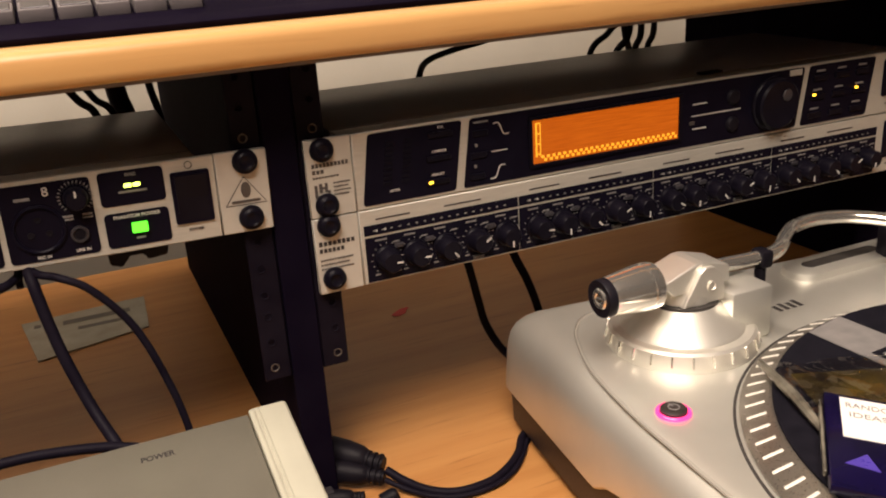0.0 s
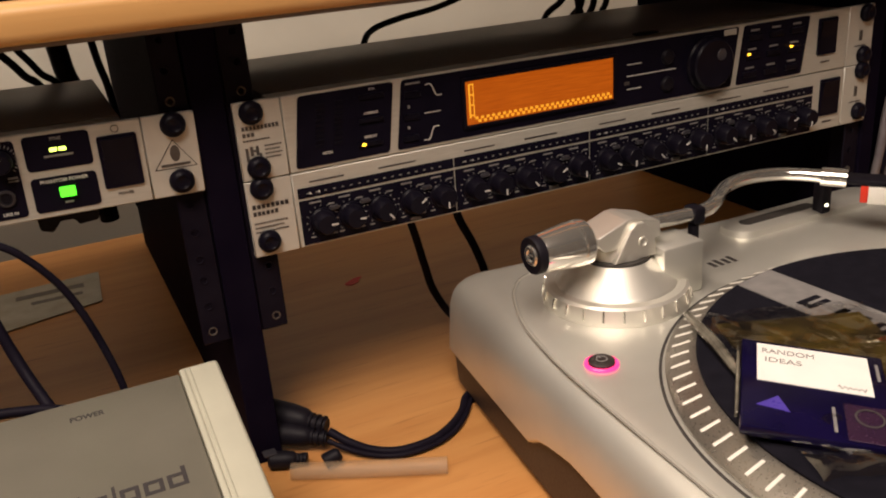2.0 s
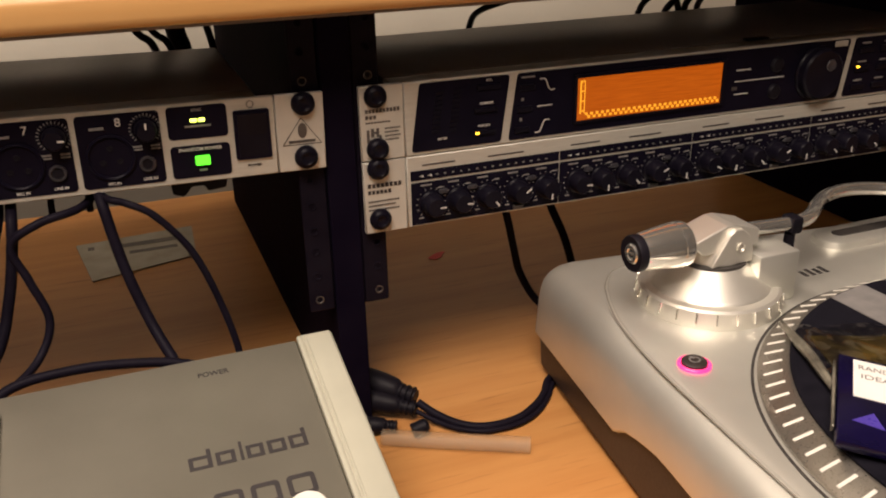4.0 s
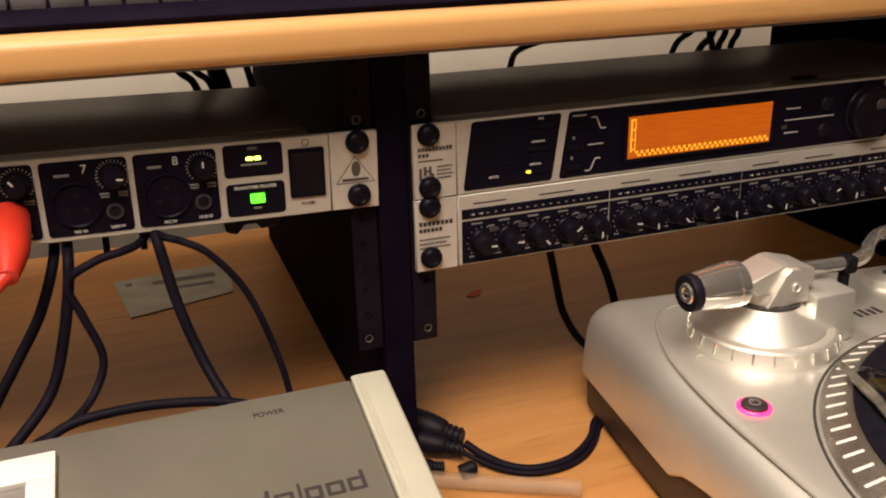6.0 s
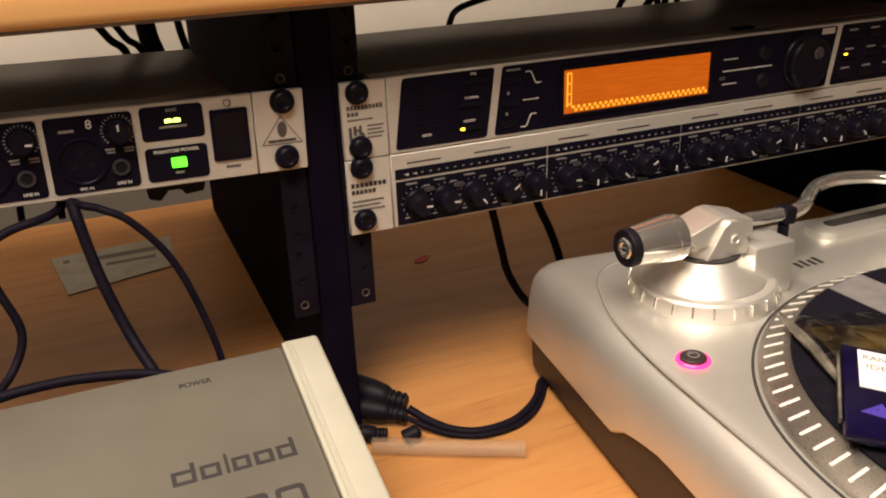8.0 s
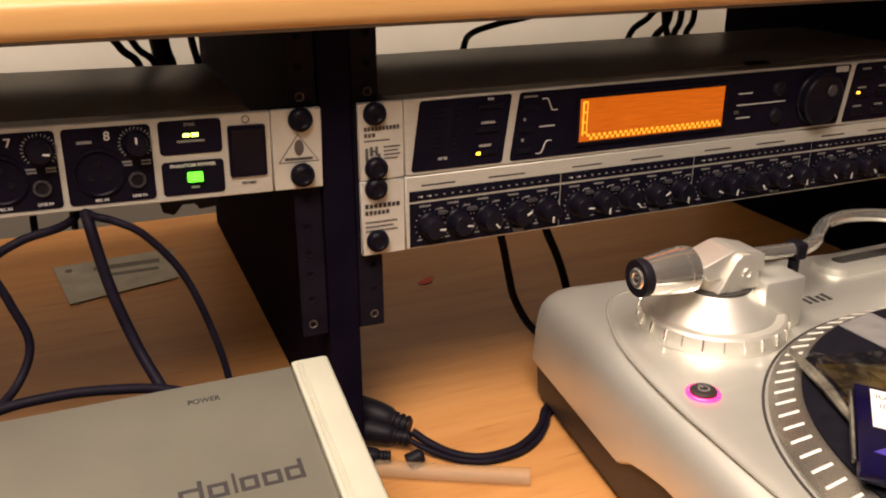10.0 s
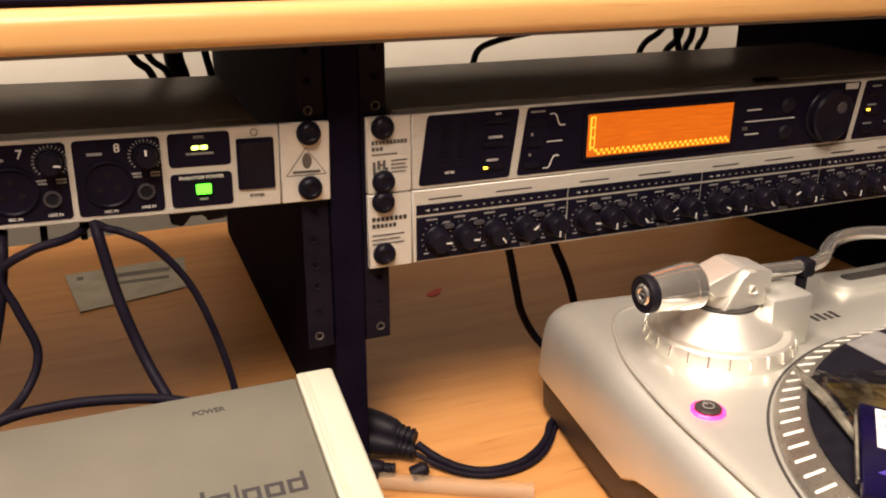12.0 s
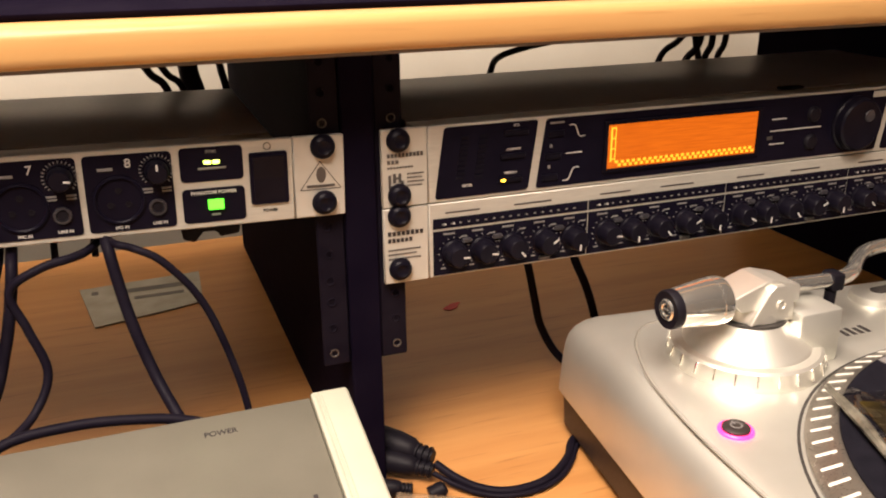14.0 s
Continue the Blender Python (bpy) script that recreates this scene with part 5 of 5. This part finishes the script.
    # flat cord from the connectors to the turntable
    cable([(0.0270, -0.0040, 0.0120), (0.0360, -0.0150, 0.0070), (0.0470, -0.0270, 0.0045), (0.0620, -0.0350, 0.0036), (0.0830, -0.0350, 0.0036), (0.1000, -0.0270, 0.0036), (0.1140, -0.0150, 0.0034), (0.1250, 0.0000, 0.0030), (0.1400, 0.0080, 0.0030), (0.1650, 0.0100, 0.0030)],
          0.0027, "black cord curving over the worktop to the turntable")
    cable([(0.0240, -0.0090, 0.0090), (0.0340, -0.0190, 0.0050), (0.0460, -0.0310, 0.0034), (0.0620, -0.0392, 0.0030), (0.0840, -0.0392, 0.0030), (0.1020, -0.0310, 0.0030), (0.1160, -0.0175, 0.0026), (0.1280, -0.0030, 0.0022), (0.1450, 0.0030, 0.0022)],
          0.0017, "thin black cord beside the turntable cord")
    # behind the shelf
    for pts, r in (([(0.140, 0.190, 0.150), (0.148, 0.200, 0.195), (0.157, 0.215, 0.2140), (0.180, 0.250, 0.2200), (0.215, 0.270, 0.2240), (0.260, 0.290, 0.2270), (0.32, 0.33, 0.235), (0.38, 0.40, 0.25), (0.42, 0.45, 0.30)], 0.0027),
                   ([(0.430, 0.40, 0.10), (0.4410, 0.40, 0.182), (0.4680, 0.40, 0.206), (0.50, 0.41, 0.24), (0.54, 0.44, 0.40)], 0.0035),
                   ([(0.470, 0.42, 0.06), (0.4800, 0.41, 0.170), (0.4950, 0.40, 0.206), (0.51, 0.42, 0.30), (0.50, 0.44, 0.45)], 0.0040),
                   ([(0.530, 0.42, 0.06), (0.5040, 0.41, 0.170), (0.4880, 0.40, 0.206), (0.49, 0.42, 0.30), (0.49, 0.44, 0.45)], 0.0038),
                   ([(0.522, 0.42, 0.05), (0.5090, 0.41, 0.170), (0.5110, 0.40, 0.206), (0.52, 0.42, 0.30), (0.53, 0.44, 0.45)], 0.0038),
                   ([(0.548, 0.42, 0.05), (0.5270, 0.41, 0.170), (0.5290, 0.40, 0.206), (0.54, 0.42, 0.30), (0.55, 0.44, 0.45)], 0.0036),
                   ([(-0.060, 0.41, 0.06), (-0.0820, 0.40, 0.178), (-0.1000, 0.40, 0.205), (-0.13, 0.41, 0.26), (-0.16, 0.44, 0.42)], 0.0036),
                   ([(-0.050, 0.41, 0.06), (-0.0680, 0.40, 0.178), (-0.0860, 0.40, 0.205), (-0.11, 0.41, 0.26), (-0.12, 0.44, 0.42)], 0.0032),
                   ([(-0.052, 0.42, 0.05), (-0.0580, 0.41, 0.170), (-0.0640, 0.41, 0.206), (-0.07, 0.42, 0.30), (-0.07, 0.44, 0.45)], 0.0090),
                   ([(-0.020, 0.45, 0.05), (-0.0260, 0.44, 0.165), (-0.0320, 0.44, 0.206), (-0.04, 0.45, 0.30), (-0.05, 0.46, 0.45)], 0.0036)):
        cable(pts, r, "black cable hanging behind the rack in front of the wall", group="cables behind the desk")
    # beside the rack
    for dx, r, mat_ in ((0.0, 0.0034, GREY_CABLE), (0.007, 0.0026, CABLE), (0.015, 0.0030, GREY_CABLE), (0.022, 0.0026, CABLE), (0.029, 0.0030, CABLE)):
        cable([(0.5100 + dx, 0.030, 0.003 + r), (0.5070 + dx, 0.012, 0.040), (0.5090 + dx, 0.004, 0.095), (0.5140 + dx * 0.9, 0.004, 0.137), (0.5260 + dx * 0.8, 0.006, 0.180), (0.5330 + dx * 0.5, 0.020, 0.230), (0.534 + dx * 0.3, 0.045, 0.264)],
              r, "cable hanging beside the rack", mat_, "cables beside the rack")


build_cables()


# ---- loose things on the worktop ----
def build_connectors():
    for k, (a, b, r) in enumerate((((-0.0045, 0.0300, 0.0195), (0.0265, -0.0010, 0.0145), 0.0092), ((-0.0080, 0.0180, 0.0120), (0.0245, -0.0070, 0.0095), 0.0076), ((-0.0130, -0.0050, 0.0058), (0.0080, -0.0150, 0.0056), 0.0056))):
        con = thing("cable_connector", a, "black moulded cable connector lying on the worktop", "connector", "connectors on the worktop")
        a, b = Vector(a), Vector(b)
        q = (b - a).to_track_quat("Z", "X").to_matrix().to_4x4()
        n = (b - a).length
        m = Matrix.Translation(a) @ q
        shade(part("shell", lathe(bmesh.new(), [(r * 0.75, 0), (r, 0.0015), (r, n * 0.44), (r * 0.86, n * 0.66), (r * 0.70, n * 0.72), (r * 0.56, n * 0.75), (r * 0.52, n)], m, 24), RUBBER, con, "black ribbed shell"), 30)
        for i in range(3):
            z = n * (0.74 + 0.09 * i)
            shade(part("strain_rib", lathe(bmesh.new(), [(r * 0.52, z), (r * 0.68, z + 0.0005), (r * 0.68, z + 0.0018), (r * 0.52, z + 0.0023)], m, 20), RUBBER, con), 30)
        part("latch", box(bmesh.new(), a.x - 0.003, a.x + 0.005, a.y - 0.004, a.y + 0.003, a.z + r * 0.8, a.z + r * 1.08, 0.0008), KEYCAP, con, "dark latch")
    bits = thing("cable_end_cap", (0.016, -0.024, 0.0), "small black cable end cap on the worktop", "cap")
    shade(part("cap_body", lathe(bmesh.new(), [(0.0045, 0), (0.0050, 0.001), (0.0046, 0.009), (0.0030, 0.011), (0.0002, 0.0112)], Matrix.Translation((0.016, -0.0240, 0.0052)) @ Matrix.Rotation(radians(75), 4, "Y"), 18), RUBBER, bits), 35)


def build_small_things():
    st = thing("plastic_tube_piece", (0.038, -0.045, 0.0), "milky plastic tube piece lying on the worktop", "tube piece")
    shade(part("tube_body", tube(bmesh.new(), [(-0.004, -0.0225, 0.0052), (0.036, -0.0440, 0.0052), (0.0785, -0.0660, 0.0052)], 0.0052, 14, 6), MILKY, st), 40)
    ti = thing("crumpled_tissue", (0.118, -0.122, 0.0), "small crumpled white tissue beside the turntable", "tissue")
    bm = bmesh.new()
    bmesh.ops.create_icosphere(bm, subdivisions=4, radius=1.0)
    for v in bm.verts:
        p = v.co.copy()
        k = 1 + 0.45 * noise.noise(p * 2.6) + 0.2 * noise.noise(p * 6.5)
        v.co = Vector((0.1250 + 0.0070 * p.x * k, -0.1270 + 0.0095 * p.y * k, max(0.0003, 0.0045 + 0.0050 * p.z * k)))
    part("paper", bm, TISSUE, ti)
    plate = thing("metal_label", (-0.128, 0.36, 0.0), "worn aluminium label stuck to the worktop", "label")
    bm = bmesh.new()
    for x, y in ((-0.186, 0.405), (-0.172, 0.310), (-0.078, 0.335), (-0.074, 0.414)):
        bm.verts.new((x, y, 0.0012))
    face = bm.faces.new(bm.verts)
    ext = bmesh.ops.extrude_face_region(bm, geom=[face])
    for g in ext["geom"]:
        if isinstance(g, bmesh.types.BMVert):
            g.co.z = 0.0002
    part("sheet", bm, ALU_LABEL, plate)
    for x, y, w, h in ((-0.120, 0.386, 0.060, 0.010), (-0.115, 0.366, 0.045, 0.007), (-0.172, 0.390, 0.006, 0.008)):
        part("print", boxed(x - w / 2, x + w / 2, y - h / 2, y + h / 2, 0.0011, 0.0014), LIP, plate)
    rm = thing("red_smear", (0.133, 0.24, 0.0), "small red paint smear on the worktop", "smear")
    bm = bmesh.new()
    ring = [bm.verts.new((0.1325 + 0.0085 * math.cos(a) * (1 + 0.25 * math.sin(3 * a)), 0.2400 + 0.0055 * math.sin(a) + 0.0045 * math.cos(a), 0.0006)) for a in (i * math.pi / 12 for i in range(24))]
    face = bm.faces.new(ring)
    ext = bmesh.ops.extrude_face_region(bm, geom=[face])
    for g in ext["geom"]:
        if isinstance(g, bmesh.types.BMVert):
            g.co.z = 0.0001
    part("paint", bm, RED_MARK, rm)


build_connectors()
build_small_things()
